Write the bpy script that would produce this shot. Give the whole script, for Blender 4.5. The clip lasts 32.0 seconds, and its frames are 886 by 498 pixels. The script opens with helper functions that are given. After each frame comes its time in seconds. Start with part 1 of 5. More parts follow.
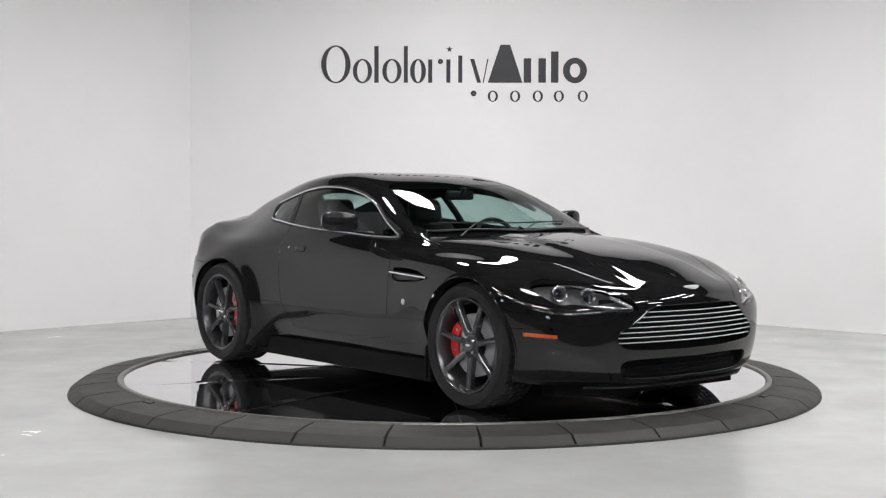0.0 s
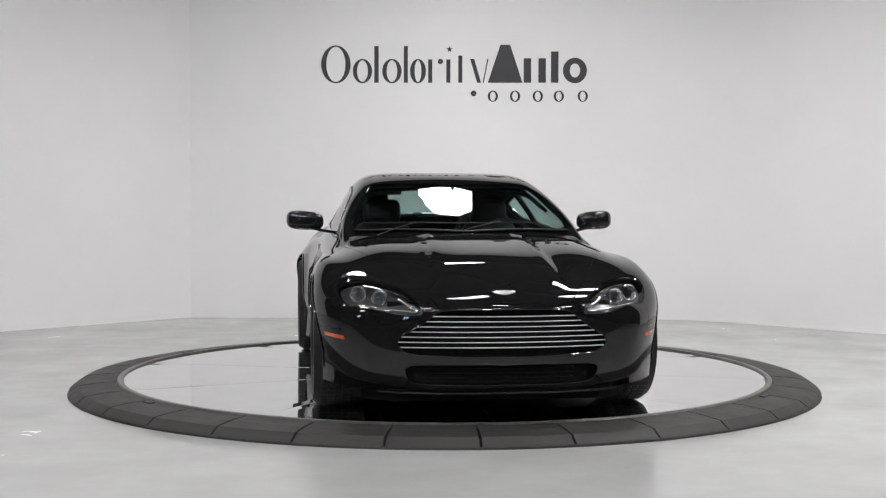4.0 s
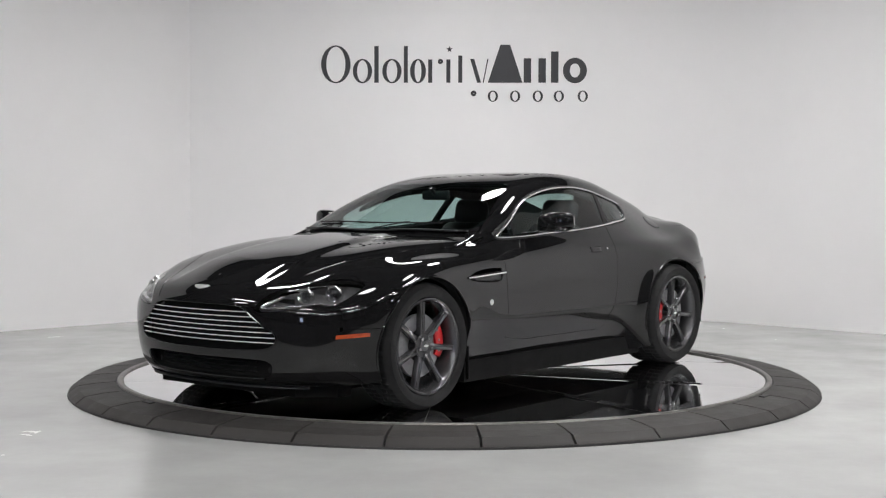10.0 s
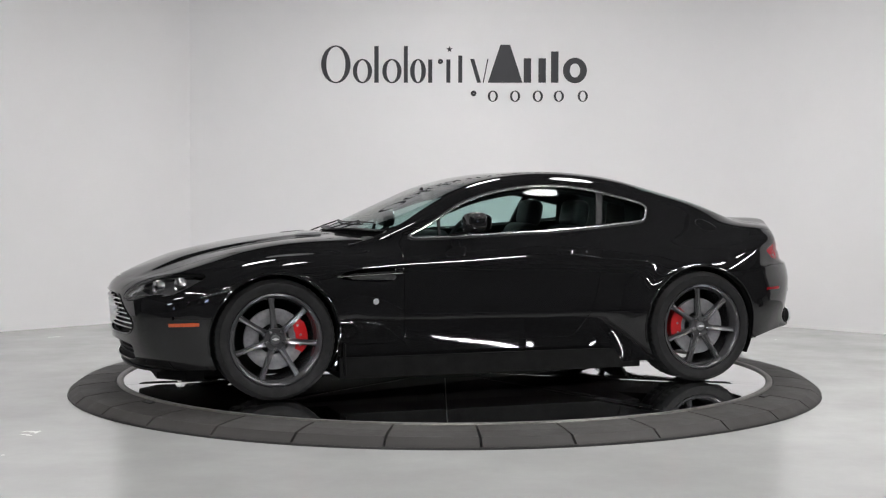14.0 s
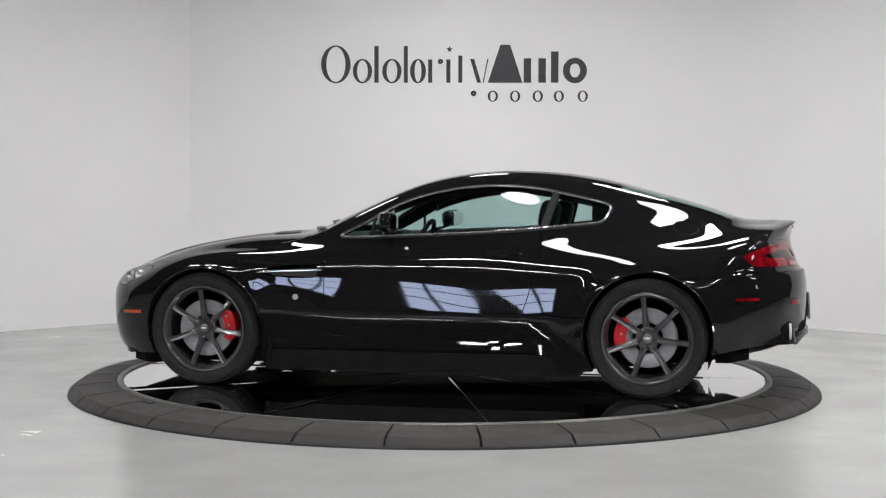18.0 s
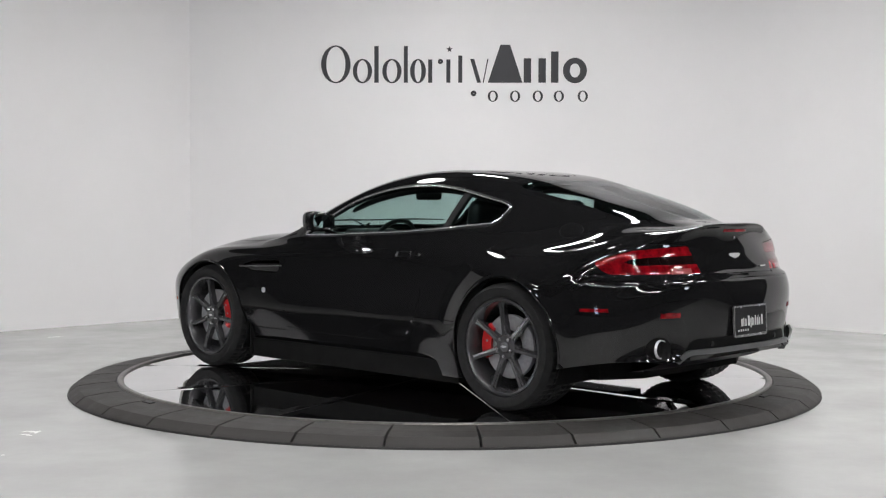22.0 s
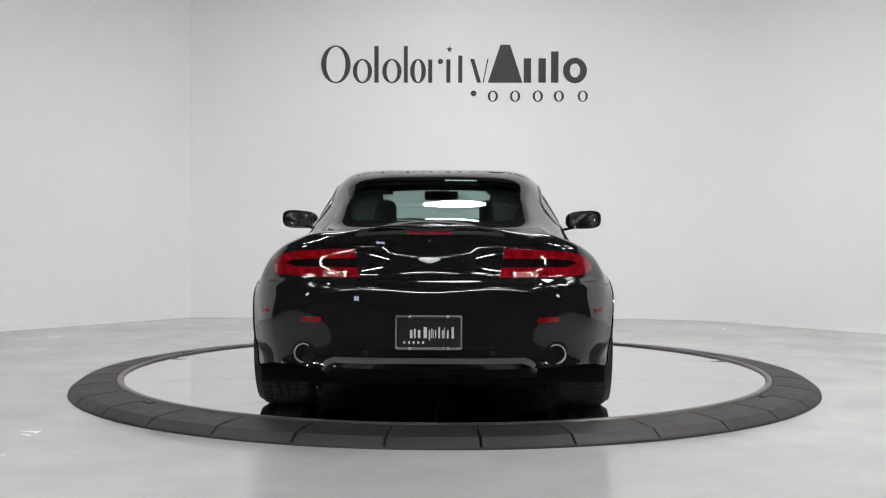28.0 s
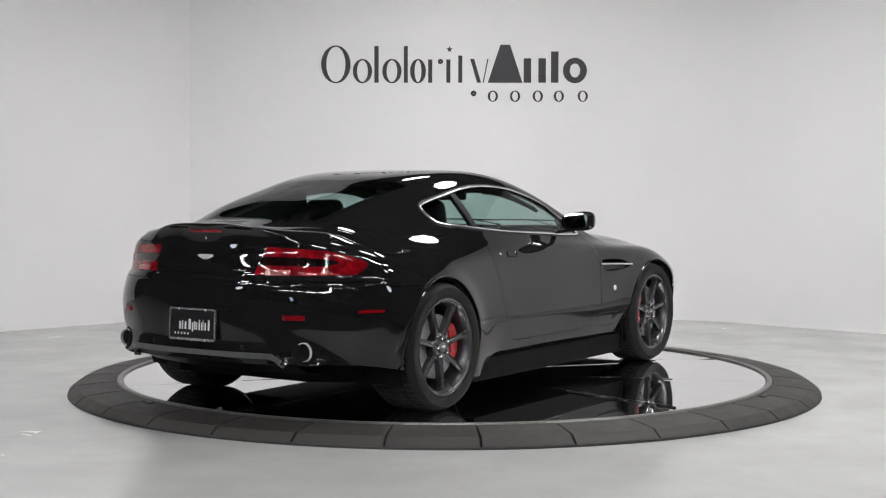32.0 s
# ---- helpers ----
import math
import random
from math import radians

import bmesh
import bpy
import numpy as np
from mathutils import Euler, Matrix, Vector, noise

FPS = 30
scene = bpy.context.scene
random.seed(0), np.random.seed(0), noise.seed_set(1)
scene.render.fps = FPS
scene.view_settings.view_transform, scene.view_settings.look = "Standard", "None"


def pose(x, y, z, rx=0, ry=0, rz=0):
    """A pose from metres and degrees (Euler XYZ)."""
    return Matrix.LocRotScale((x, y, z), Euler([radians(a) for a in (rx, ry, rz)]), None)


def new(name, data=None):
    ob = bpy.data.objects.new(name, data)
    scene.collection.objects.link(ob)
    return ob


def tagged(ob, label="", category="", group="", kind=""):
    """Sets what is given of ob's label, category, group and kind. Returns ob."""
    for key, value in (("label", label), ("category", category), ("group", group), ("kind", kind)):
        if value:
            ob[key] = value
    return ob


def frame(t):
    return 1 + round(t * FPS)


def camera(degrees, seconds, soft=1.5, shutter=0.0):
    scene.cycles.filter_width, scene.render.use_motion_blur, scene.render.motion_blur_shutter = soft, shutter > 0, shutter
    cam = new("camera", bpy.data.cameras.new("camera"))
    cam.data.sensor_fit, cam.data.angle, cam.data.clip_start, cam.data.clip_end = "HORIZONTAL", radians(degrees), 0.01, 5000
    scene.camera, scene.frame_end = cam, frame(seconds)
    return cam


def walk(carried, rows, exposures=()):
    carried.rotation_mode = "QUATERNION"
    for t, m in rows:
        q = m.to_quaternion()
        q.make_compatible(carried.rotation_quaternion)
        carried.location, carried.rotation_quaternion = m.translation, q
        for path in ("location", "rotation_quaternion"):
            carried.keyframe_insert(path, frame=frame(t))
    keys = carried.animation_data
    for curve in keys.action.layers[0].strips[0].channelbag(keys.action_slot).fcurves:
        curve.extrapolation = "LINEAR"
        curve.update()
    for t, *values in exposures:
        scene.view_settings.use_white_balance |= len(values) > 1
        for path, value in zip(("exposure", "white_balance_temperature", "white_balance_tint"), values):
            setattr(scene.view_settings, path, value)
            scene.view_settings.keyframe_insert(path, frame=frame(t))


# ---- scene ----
from mathutils.bvhtree import BVHTree

cam = camera(37.25, 32.0, soft=1.2)
EYE = pose(0, -8.397, 1.170, 0, 0, 0.077) @ pose(0, 0, 0, 87.80) @ pose(0, 0, 0, 0, 0, 0.10)
walk(cam, [(0.0, EYE), (32.0, EYE)], [(0.0, 0.18), (3.0, 0.04), (7.0, 0.0), (14.0, 0.01), (18.0, -0.02), (21.0, -0.03), (23.0, 0.11), (25.0, 0.11), (28.0, 0.06), (30.0, 0.0), (32.0, 0.0)])

# ---- world and exposure: a closed hall, no daylight ----
world = bpy.data.worlds.new("hall")
world.use_nodes = True
world.node_tree.nodes["Background"].inputs[0].default_value = (0.5, 0.55, 0.6, 1)
world.node_tree.nodes["Background"].inputs[1].default_value = 0.02
scene.world = world
scene.view_settings.exposure = 0.0

DISC_Z = 0.065
CAR_OFF = (-0.029, 0.025)
TURN = [(0, 308.44), (2, 293.35), (4, 277.47), (6, 261.46), (8, 246.27), (10, 231.02), (12, 214.47), (14, 198.43),
        (16, 183.53), (18, 168.46), (20, 152.38), (22, 135.74), (24, 120.46), (26, 105.17), (28, 88.73), (30, 71.89), (32, 56.45)]


# ---- materials ----
def mat(name, color, rough=0.5, metal=0.0, coat=0.0, vary=0.0, scale=8.0, bump=0.0, bscale=60.0, rvary=0.0, glow=None, ior=1.5, rand=0.0, spec=0.5):
    m = bpy.data.materials.new(name)
    m.use_nodes = True
    nt = m.node_tree
    b = nt.nodes["Principled BSDF"]
    b.inputs["Base Color"].default_value = (*color, 1)
    b.inputs["Roughness"].default_value = rough
    b.inputs["Metallic"].default_value = metal
    b.inputs["IOR"].default_value = ior
    b.inputs["Specular IOR Level"].default_value = spec
    b.inputs["Coat Weight"].default_value = coat
    b.inputs["Coat Roughness"].default_value = 0.015
    tc = nt.nodes.new("ShaderNodeTexCoord")
    if vary or rvary or rand:
        n1 = nt.nodes.new("ShaderNodeTexNoise")
        n1.inputs["Scale"].default_value = scale
        n1.inputs["Detail"].default_value = 6
        n1.inputs["Roughness"].default_value = 0.62
        nt.links.new(tc.outputs["Object"], n1.inputs["Vector"])
        fac = n1.outputs["Fac"]
        if rand:
            oi = nt.nodes.new("ShaderNodeObjectInfo")
            ma = nt.nodes.new("ShaderNodeMath")
            ma.operation = "MULTIPLY_ADD"
            ma.inputs[1].default_value = rand
            nt.links.new(oi.outputs["Random"], ma.inputs[0])
            nt.links.new(fac, ma.inputs[2])
            fac = ma.outputs[0]
        if vary or rand:
            r = nt.nodes.new("ShaderNodeValToRGB")
            r.color_ramp.elements[0].position, r.color_ramp.elements[1].position = 0.3, 0.72 + rand
            r.color_ramp.elements[0].color = (*[c * (1 - vary) for c in color], 1)
            r.color_ramp.elements[1].color = (*[min(1, c * (1 + vary)) for c in color], 1)
            nt.links.new(fac, r.inputs["Fac"])
            nt.links.new(r.outputs["Color"], b.inputs["Base Color"])
        if rvary:
            mr = nt.nodes.new("ShaderNodeMapRange")
            mr.inputs["From Min"].default_value, mr.inputs["From Max"].default_value = 0.3, 0.7
            mr.inputs["To Min"].default_value, mr.inputs["To Max"].default_value = max(0.0, rough - rvary), rough + rvary
            nt.links.new(n1.outputs["Fac"], mr.inputs["Value"])
            nt.links.new(mr.outputs["Result"], b.inputs["Roughness"])
    if bump:
        n2 = nt.nodes.new("ShaderNodeTexNoise")
        n2.inputs["Scale"].default_value = bscale
        n2.inputs["Detail"].default_value = 4
        nt.links.new(tc.outputs["Object"], n2.inputs["Vector"])
        bp = nt.nodes.new("ShaderNodeBump")
        bp.inputs["Strength"].default_value = bump
        bp.inputs["Distance"].default_value = 0.01
        nt.links.new(n2.outputs["Fac"], bp.inputs["Height"])
        nt.links.new(bp.outputs["Normal"], b.inputs["Normal"])
    if glow:
        b.inputs["Emission Color"].default_value = (*glow[:3], 1)
        b.inputs["Emission Strength"].default_value = glow[3]
    return m


def glass(name, tint, floor=0.045, power=4.2, rough=0.0):
    """A thin pane: tinted and clear, with gloss that grows towards grazing views."""
    m = bpy.data.materials.new(name)
    m.use_nodes = True
    nt = m.node_tree
    nt.nodes.remove(nt.nodes["Principled BSDF"])
    tr, gl = nt.nodes.new("ShaderNodeBsdfTransparent"), nt.nodes.new("ShaderNodeBsdfGlossy")
    lw, mx = nt.nodes.new("ShaderNodeLayerWeight"), nt.nodes.new("ShaderNodeMixShader")
    pw, mr = nt.nodes.new("ShaderNodeMath"), nt.nodes.new("ShaderNodeMapRange")
    tr.inputs["Color"].default_value = (*tint, 1)
    gl.inputs["Roughness"].default_value = rough
    lw.inputs["Blend"].default_value = 0.5
    pw.operation = "POWER"
    pw.inputs[1].default_value = power
    mr.inputs["To Min"].default_value, mr.inputs["To Max"].default_value = floor, 1.0
    nt.links.new(lw.outputs["Facing"], pw.inputs[0])
    nt.links.new(pw.outputs[0], mr.inputs["Value"])
    nt.links.new(mr.outputs["Result"], mx.inputs[0])
    nt.links.new(tr.outputs[0], mx.inputs[1])
    nt.links.new(gl.outputs[0], mx.inputs[2])
    nt.links.new(mx.outputs[0], nt.nodes["Material Output"].inputs["Surface"])
    return m


WALL = mat("wall_paint", (0.84, 0.828, 0.832), 0.55, vary=0.025, scale=0.7, bump=0.03, bscale=90)
DARKWALL = mat("dark_paint", (0.02, 0.02, 0.022), 0.7, vary=0.3, scale=1.5)
CEIL = mat("dark_ceiling", (0.034, 0.034, 0.036), 0.8, vary=0.3, scale=2)
FLOOR = mat("grey_epoxy", (0.47, 0.47, 0.464), 0.22, vary=0.05, scale=1.3, bump=0.015, bscale=25, rvary=0.06)
# for the added floor out of view, dark for the reflections
DARKFLOOR = mat("unseen_dark_floor", (0.03, 0.03, 0.032), 0.9, vary=0.3, scale=6, spec=0.1)
RUBBER = mat("ramp_rubber", (0.033, 0.030, 0.0285), 0.62, vary=0.30, scale=9, bump=0.12, bscale=160, rvary=0.08, rand=0.35)
RUBBER_EDGE = mat("ramp_edge", (0.02, 0.019, 0.019), 0.6, vary=0.3, scale=20)
MIRROR = mat("polished_panel", (0.82, 0.82, 0.83), 0.036, metal=1.0, rvary=0.028, scale=5.0, vary=0.05)
METAL_TRIM = mat("trim_metal", (0.20, 0.19, 0.18), 0.4, metal=0.7, vary=0.3, scale=30)
SIGN = mat("sign_vinyl", (0.028, 0.028, 0.033), 0.5, vary=0.1, scale=3)
PAINT = mat("black_paint", (0.009, 0.009, 0.0095), 0.02, ior=1.5, rvary=0.012, scale=3.0)
PRINT = mat("black_glass_print", (0.006, 0.006, 0.0065), 0.02, rvary=0.01, scale=4.0)
SHELL = mat("inner_black", (0.008, 0.008, 0.008), 0.7, vary=0.3, scale=14, spec=0.08)
PLASTIC = mat("black_plastic", (0.011, 0.011, 0.012), 0.45, vary=0.25, scale=40, bump=0.05, bscale=400, spec=0.25)
GREYPLASTIC = mat("satin_grey", (0.085, 0.087, 0.09), 0.33, coat=0.3, vary=0.1, scale=12)
CHROME = mat("chrome", (0.78, 0.78, 0.79), 0.08, metal=1.0, rvary=0.03, scale=20)
BRIGHT = mat("bright_metal", (0.93, 0.93, 0.94), 0.22, metal=0.9, rvary=0.05, scale=40)
SATIN = mat("satin_chrome", (0.72, 0.72, 0.73), 0.3, metal=0.45, vary=0.08, scale=40)
BARMETAL = mat("polished_bar", (0.86, 0.86, 0.87), 0.30, metal=0.2, vary=0.05, scale=30)
SILVER = mat("silver", (0.62, 0.62, 0.62), 0.25, metal=1.0, vary=0.1, scale=30)
TYRE = mat("tyre_rubber", (0.02, 0.02, 0.0205), 0.55, vary=0.25, scale=25, bump=0.08, bscale=260, spec=0.14)
RIM = mat("graphite_rim", (0.095, 0.094, 0.099), 0.24, metal=0.6, coat=0.25, vary=0.08, scale=30)
MESH = mat("vent_mesh", (0.03, 0.03, 0.031), 0.5, vary=0.5, scale=160, bump=0.4, bscale=300)
STEEL = mat("brake_steel", (0.32, 0.318, 0.33), 0.34, metal=0.35, vary=0.2, scale=40)
RED = mat("caliper_red", (0.55, 0.008, 0.012), 0.3, coat=0.5, vary=0.1, scale=20)
REDLAMP = mat("red_lens", (0.20, 0.003, 0.007), 0.05, vary=0.6, scale=26, bump=0.02, bscale=60)
DARKLAMP = mat("dark_lens", (0.008, 0.003, 0.003), 0.06, coat=0.0, vary=0.3, scale=20)
AMBER = mat("amber_lens", (0.55, 0.085, 0.02), 0.2, coat=0.8, vary=0.2, scale=60)
CLEARLAMP = mat("clear_lens", (0.36, 0.07, 0.075), 0.15, coat=1.0, vary=0.3, scale=80, bump=0.2, bscale=200)
LEATHER = mat("black_leather", (0.014, 0.014, 0.015), 0.48, vary=0.2, scale=20, bump=0.06, bscale=240, spec=0.3)
WHITE = mat("white_print", (0.7, 0.7, 0.7), 0.5, vary=0.05)
BUCKET = mat("lamp_bucket", (0.11, 0.11, 0.112), 0.28, metal=0.5, vary=0.2, scale=40)
WINDOW = glass("window_glass", (0.66, 0.80, 0.775))
CLEAR = glass("clear_glass", (0.93, 0.93, 0.94))
LIGHTBOX = mat("light_diffuser", (0.8, 0.8, 0.8), 0.5, glow=(1.0, 0.99, 0.985, 28.0))
TUBE = mat("strip_diffuser", (0.8, 0.8, 0.8), 0.5, glow=(1.0, 0.99, 0.985, 162.0))
DAYLIGHT = mat("daylight", (0.5, 0.5, 0.5), 0.9, glow=(0.60, 0.70, 1.0, 13.0))
FLOOD = mat("flood_diffuser", (0.8, 0.8, 0.8), 0.5, glow=(0.80, 0.88, 1.0, 14.0))


# ---- mesh helpers ----
def finish(ob, material, parent=None, label=""):
    if material:
        ob.data.materials.append(material)
    if parent:
        ob.parent = parent
    if label:
        ob["label"] = label
    return ob


def part(name, bm, material, parent=None, label="", smooth=True):
    me = bpy.data.meshes.new(name)
    bm.to_mesh(me)
    bm.free()
    me.polygons.foreach_set("use_smooth", [smooth] * len(me.polygons))
    if smooth:
        me.set_sharp_from_angle(angle=radians(38))
    return finish(new(name, me), material, parent, label)


def raw(name, verts, faces, material, parent=None, label="", smooth=False):
    me = bpy.data.meshes.new(name)
    me.from_pydata([tuple(v) for v in verts], [], faces)
    me.polygons.foreach_set("use_smooth", [smooth] * len(me.polygons))
    if smooth:
        me.set_sharp_from_angle(angle=radians(38))
    return finish(new(name, me), material, parent, label)


def block(x0, x1, y0, y1, z0, z1, bevel=0.0, segs=2):
    bm = bmesh.new()
    bmesh.ops.create_cube(bm, size=1)
    for v in bm.verts:
        v.co = Vector(((x0 + x1) / 2 + v.co.x * (x1 - x0), (y0 + y1) / 2 + v.co.y * (y1 - y0), (z0 + z1) / 2 + v.co.z * (z1 - z0)))
    if bevel:
        bmesh.ops.bevel(bm, geom=bm.edges[:], offset=bevel, segments=segs, affect="EDGES", profile=0.5)
    return bm


def prism(outline, depth, m=None):
    """A plate: outline points (a, b) in the local x-z plane, going back along +y by depth; m places it."""
    bm = bmesh.new()
    vs = [bm.verts.new((a, 0, b)) for a, b in outline]
    f = bm.faces.new(vs)
    r = bmesh.ops.extrude_face_region(bm, geom=[f])
    bmesh.ops.translate(bm, verts=[g for g in r["geom"] if isinstance(g, bmesh.types.BMVert)], vec=(0, depth, 0))
    bmesh.ops.recalc_face_normals(bm, faces=bm.faces)
    if m is not None:
        bmesh.ops.transform(bm, matrix=m, verts=bm.verts)
    return bm


def lathe(profile, segs=64, closed=False):
    """Revolve (radius, y) round the y axis."""
    bm = bmesh.new()
    rings = []
    for k in range(segs):
        a = 2 * math.pi * k / segs
        rings.append([bm.verts.new((r * math.cos(a), y, r * math.sin(a))) for r, y in profile])
    n = len(profile)
    for k in range(segs):
        p, q = rings[k], rings[(k + 1) % segs]
        for j in range(n if closed else n - 1):
            i2 = (j + 1) % n
            bm.faces.new((p[j], p[i2], q[i2], q[j]))
    bmesh.ops.remove_doubles(bm, verts=bm.verts, dist=1e-6)
    bmesh.ops.recalc_face_normals(bm, faces=bm.faces)
    return bm


def sweep(path, section, closed=False, up=(0, 0, 1)):
    """A bar along path; section is a closed outline of (side, up) offsets."""
    bm = bmesh.new()
    path = [Vector(p) for p in path]
    n, rings = len(path), []
    for i, p in enumerate(path):
        a = path[(i - 1) % n] if (closed or i) else p
        b = path[(i + 1) % n] if (closed or i < n - 1) else p
        t = (b - a).normalized()
        side = t.cross(Vector(up)).normalized()
        u = side.cross(t)
        rings.append([bm.verts.new(p + side * s + u * w) for s, w in section])
    m = len(section)
    for i in range(n if closed else n - 1):
        p, q = rings[i], rings[(i + 1) % n]
        for j in range(m):
            bm.faces.new((p[j], p[(j + 1) % m], q[(j + 1) % m], q[j]))
    if not closed:
        bm.faces.new(rings[0])
        bm.faces.new(rings[-1][::-1])
    bmesh.ops.recalc_face_normals(bm, faces=bm.faces)
    return bm


def oval(a, b, n=10):
    return [(a * math.cos(2 * math.pi * k / n), b * math.sin(2 * math.pi * k / n)) for k in range(n)]


def empty(name, m=None):
    ob = new(name)
    if m is not None:
        ob.matrix_world = m
    return ob


# ---- the room: a white bay of angled walls, a dark hall round it ----
def wall_slab(name, a, b, z0, z1, thick, material, label):
    a, b = Vector((*a, 0)), Vector((*b, 0))
    d = (b - a).normalized()
    n = Vector((-d.y, d.x, 0)) * thick
    v = [a, b, b + n, a + n]
    verts = [(p.x, p.y, z) for z in (z0, z1) for p in v]
    faces = [(0, 1, 5, 4), (1, 2, 6, 5), (2, 3, 7, 6), (3, 0, 4, 7), (4, 5, 6, 7), (3, 2, 1, 0)]
    ob = raw(name, verts, faces, material)
    return tagged(ob, label, "wall", kind="structure")


WALL_H = 3.75
CORNER_L, CORNER_R = (-2.49, 4.46), (2.36, 4.36)
END_L, END_R = (-6.2, 0.68), (6.6, 0.3)


def floor_slab(name, x0, x1, y0, y1, material, label):
    ob = part(name, block(x0, x1, y0, y1, -0.2, 0.0), material, smooth=False)
    return tagged(ob, label, "floor", kind="structure")


floor_slab("floor", -12, 12, -3.34, 8, FLOOR, "pale grey glossy epoxy floor of the showroom")
# added unseen floor, dark so that the bumpers' low reflections stay black
floor_slab("floor_unseen", -12, 12, -16, -3.34, DARKFLOOR, "added dark floor out of view that darkens low reflections")


def bay_wall():
    """Back wall, sharp corner on one side, coved corner on the other, as one strip with thickness."""
    pts = [END_L, CORNER_L]
    c = Vector(CORNER_R)
    d1, d2 = Vector((-1, 0.02)).normalized(), (Vector(END_R) - c).normalized()
    reach = 0.55
    for k in range(13):
        t = k / 12
        p0, p2 = c + d1 * reach, c + d2 * reach
        pts.append(tuple((1 - t) ** 2 * p0 + 2 * t * (1 - t) * c + t * t * p2))
    pts.append(END_R)
    return pts


BAY = bay_wall()


def strip_wall(name, pts, z0, z1, thick, material, label, smooth=True):
    n = len(pts)
    out = []
    for i in range(n):
        a, b = Vector(pts[max(0, i - 1)]), Vector(pts[min(n - 1, i + 1)])
        d = (b - a).normalized()
        out.append(Vector(pts[i]) + Vector((-d.y, d.x)) * thick)
    verts = [(*p, z) for z in (z0, z1) for p in pts] + [(*p, z) for z in (z0, z1) for p in out]
    faces = []
    for i in range(n - 1):
        faces += [(i + 1, i, n + i, n + i + 1), (2 * n + i, 2 * n + i + 1, 3 * n + i + 1, 3 * n + i), (n + i, 3 * n + i, 3 * n + i + 1, n + i + 1), (i, i + 1, 2 * n + i + 1, 2 * n + i)]
    faces += [(0, 2 * n, 3 * n, n), (n - 1, 2 * n - 1, 4 * n - 1, 3 * n - 1)]
    ob = raw(name, verts, faces, material, smooth=smooth)
    return tagged(ob, label, "wall", kind="structure")


strip_wall("wall_left", BAY[:2], 0, WALL_H, 0.15, WALL, "white painted angled wall of the photo bay")
strip_wall("wall_back", BAY[1:], 0, WALL_H, 0.15, WALL, "white painted back wall with a coved corner")
wall_slab("wall_hall_west", (-6.3, 0.58), (-11.5, 0.58), 0, 4.8, -0.15, DARKWALL, "dark unlit wall of the hall")
wall_slab("wall_hall_east", (6.7, 0.2), (11.5, 0.2), 0, 4.8, 0.15, DARKWALL, "dark unlit wall of the hall")
wall_slab("wall_west", (-11.5, 0.58), (-11.5, -15), 0, 4.8, -0.15, DARKWALL, "dark side wall of the hall")
wall_slab("wall_east", (11.5, 0.2), (11.5, -15), 0, 4.8, 0.15, DARKWALL, "dark side wall of the hall")
wall_slab("wall_south", (-11.5, -15), (-6.40, -15), 0, 4.8, -0.15, DARKWALL, "dark rear wall of the hall")
wall_slab("wall_south_east", (-5.50, -15), (11.5, -15), 0, 4.8, -0.15, DARKWALL, "dark rear wall of the hall")
wall_slab("wall_south_top", (-6.40, -15), (-5.50, -15), 2.75, 4.8, -0.15, DARKWALL, "dark wall above the window")
wall_slab("wall_south_sill", (-6.40, -15), (-5.50, -15), 0, 0.95, -0.15, DARKWALL, "dark wall below the window")


def hall_window():
    base = empty("window_1", pose(-5.95, -15.05, 0.95))
    for x in (-0.449, -0.02, 0.409):
        part("post", block(x, x + 0.04, -0.03, 0.03, 0.002, 1.798), PLASTIC, base, smooth=False)
    for z in (0.002, 0.60, 1.20, 1.758):
        part("rail", block(-0.408, 0.408, -0.028, 0.028, z, z + 0.04), PLASTIC, base, smooth=False)
    tagged(base, "tall window with dark frame and daylight behind", "window", kind="structure")
    sky = part("backdrop", block(-8.6, -3.4, -16.02, -16.0, 0.002, 3.4), DAYLIGHT, smooth=False)
    tagged(sky, "pale bluish daylight outside the window", "backdrop", kind="structure")


hall_window()
wall_slab("wall_upper", (-11.5, 5.6), (11.5, 5.6), 0, 4.8, 0.15, DARKWALL, "dark wall behind the white bay")
ceiling = part("ceiling", block(-11.7, 11.7, -15.2, 5.8, 4.8, 4.95), CEIL, smooth=False)
tagged(ceiling, "dark open ceiling above the showroom", "ceiling", kind="structure")


for k in range(9):
    beam = part("ceiling_beam", block(-11.6, 11.6, -13.2 + 2.1 * k, -13.05 + 2.1 * k, 4.52, 4.79, 0.01), DARKWALL, smooth=False)
    tagged(beam, "black steel beam under the dark ceiling", "beam", "ceiling beams", "structure")


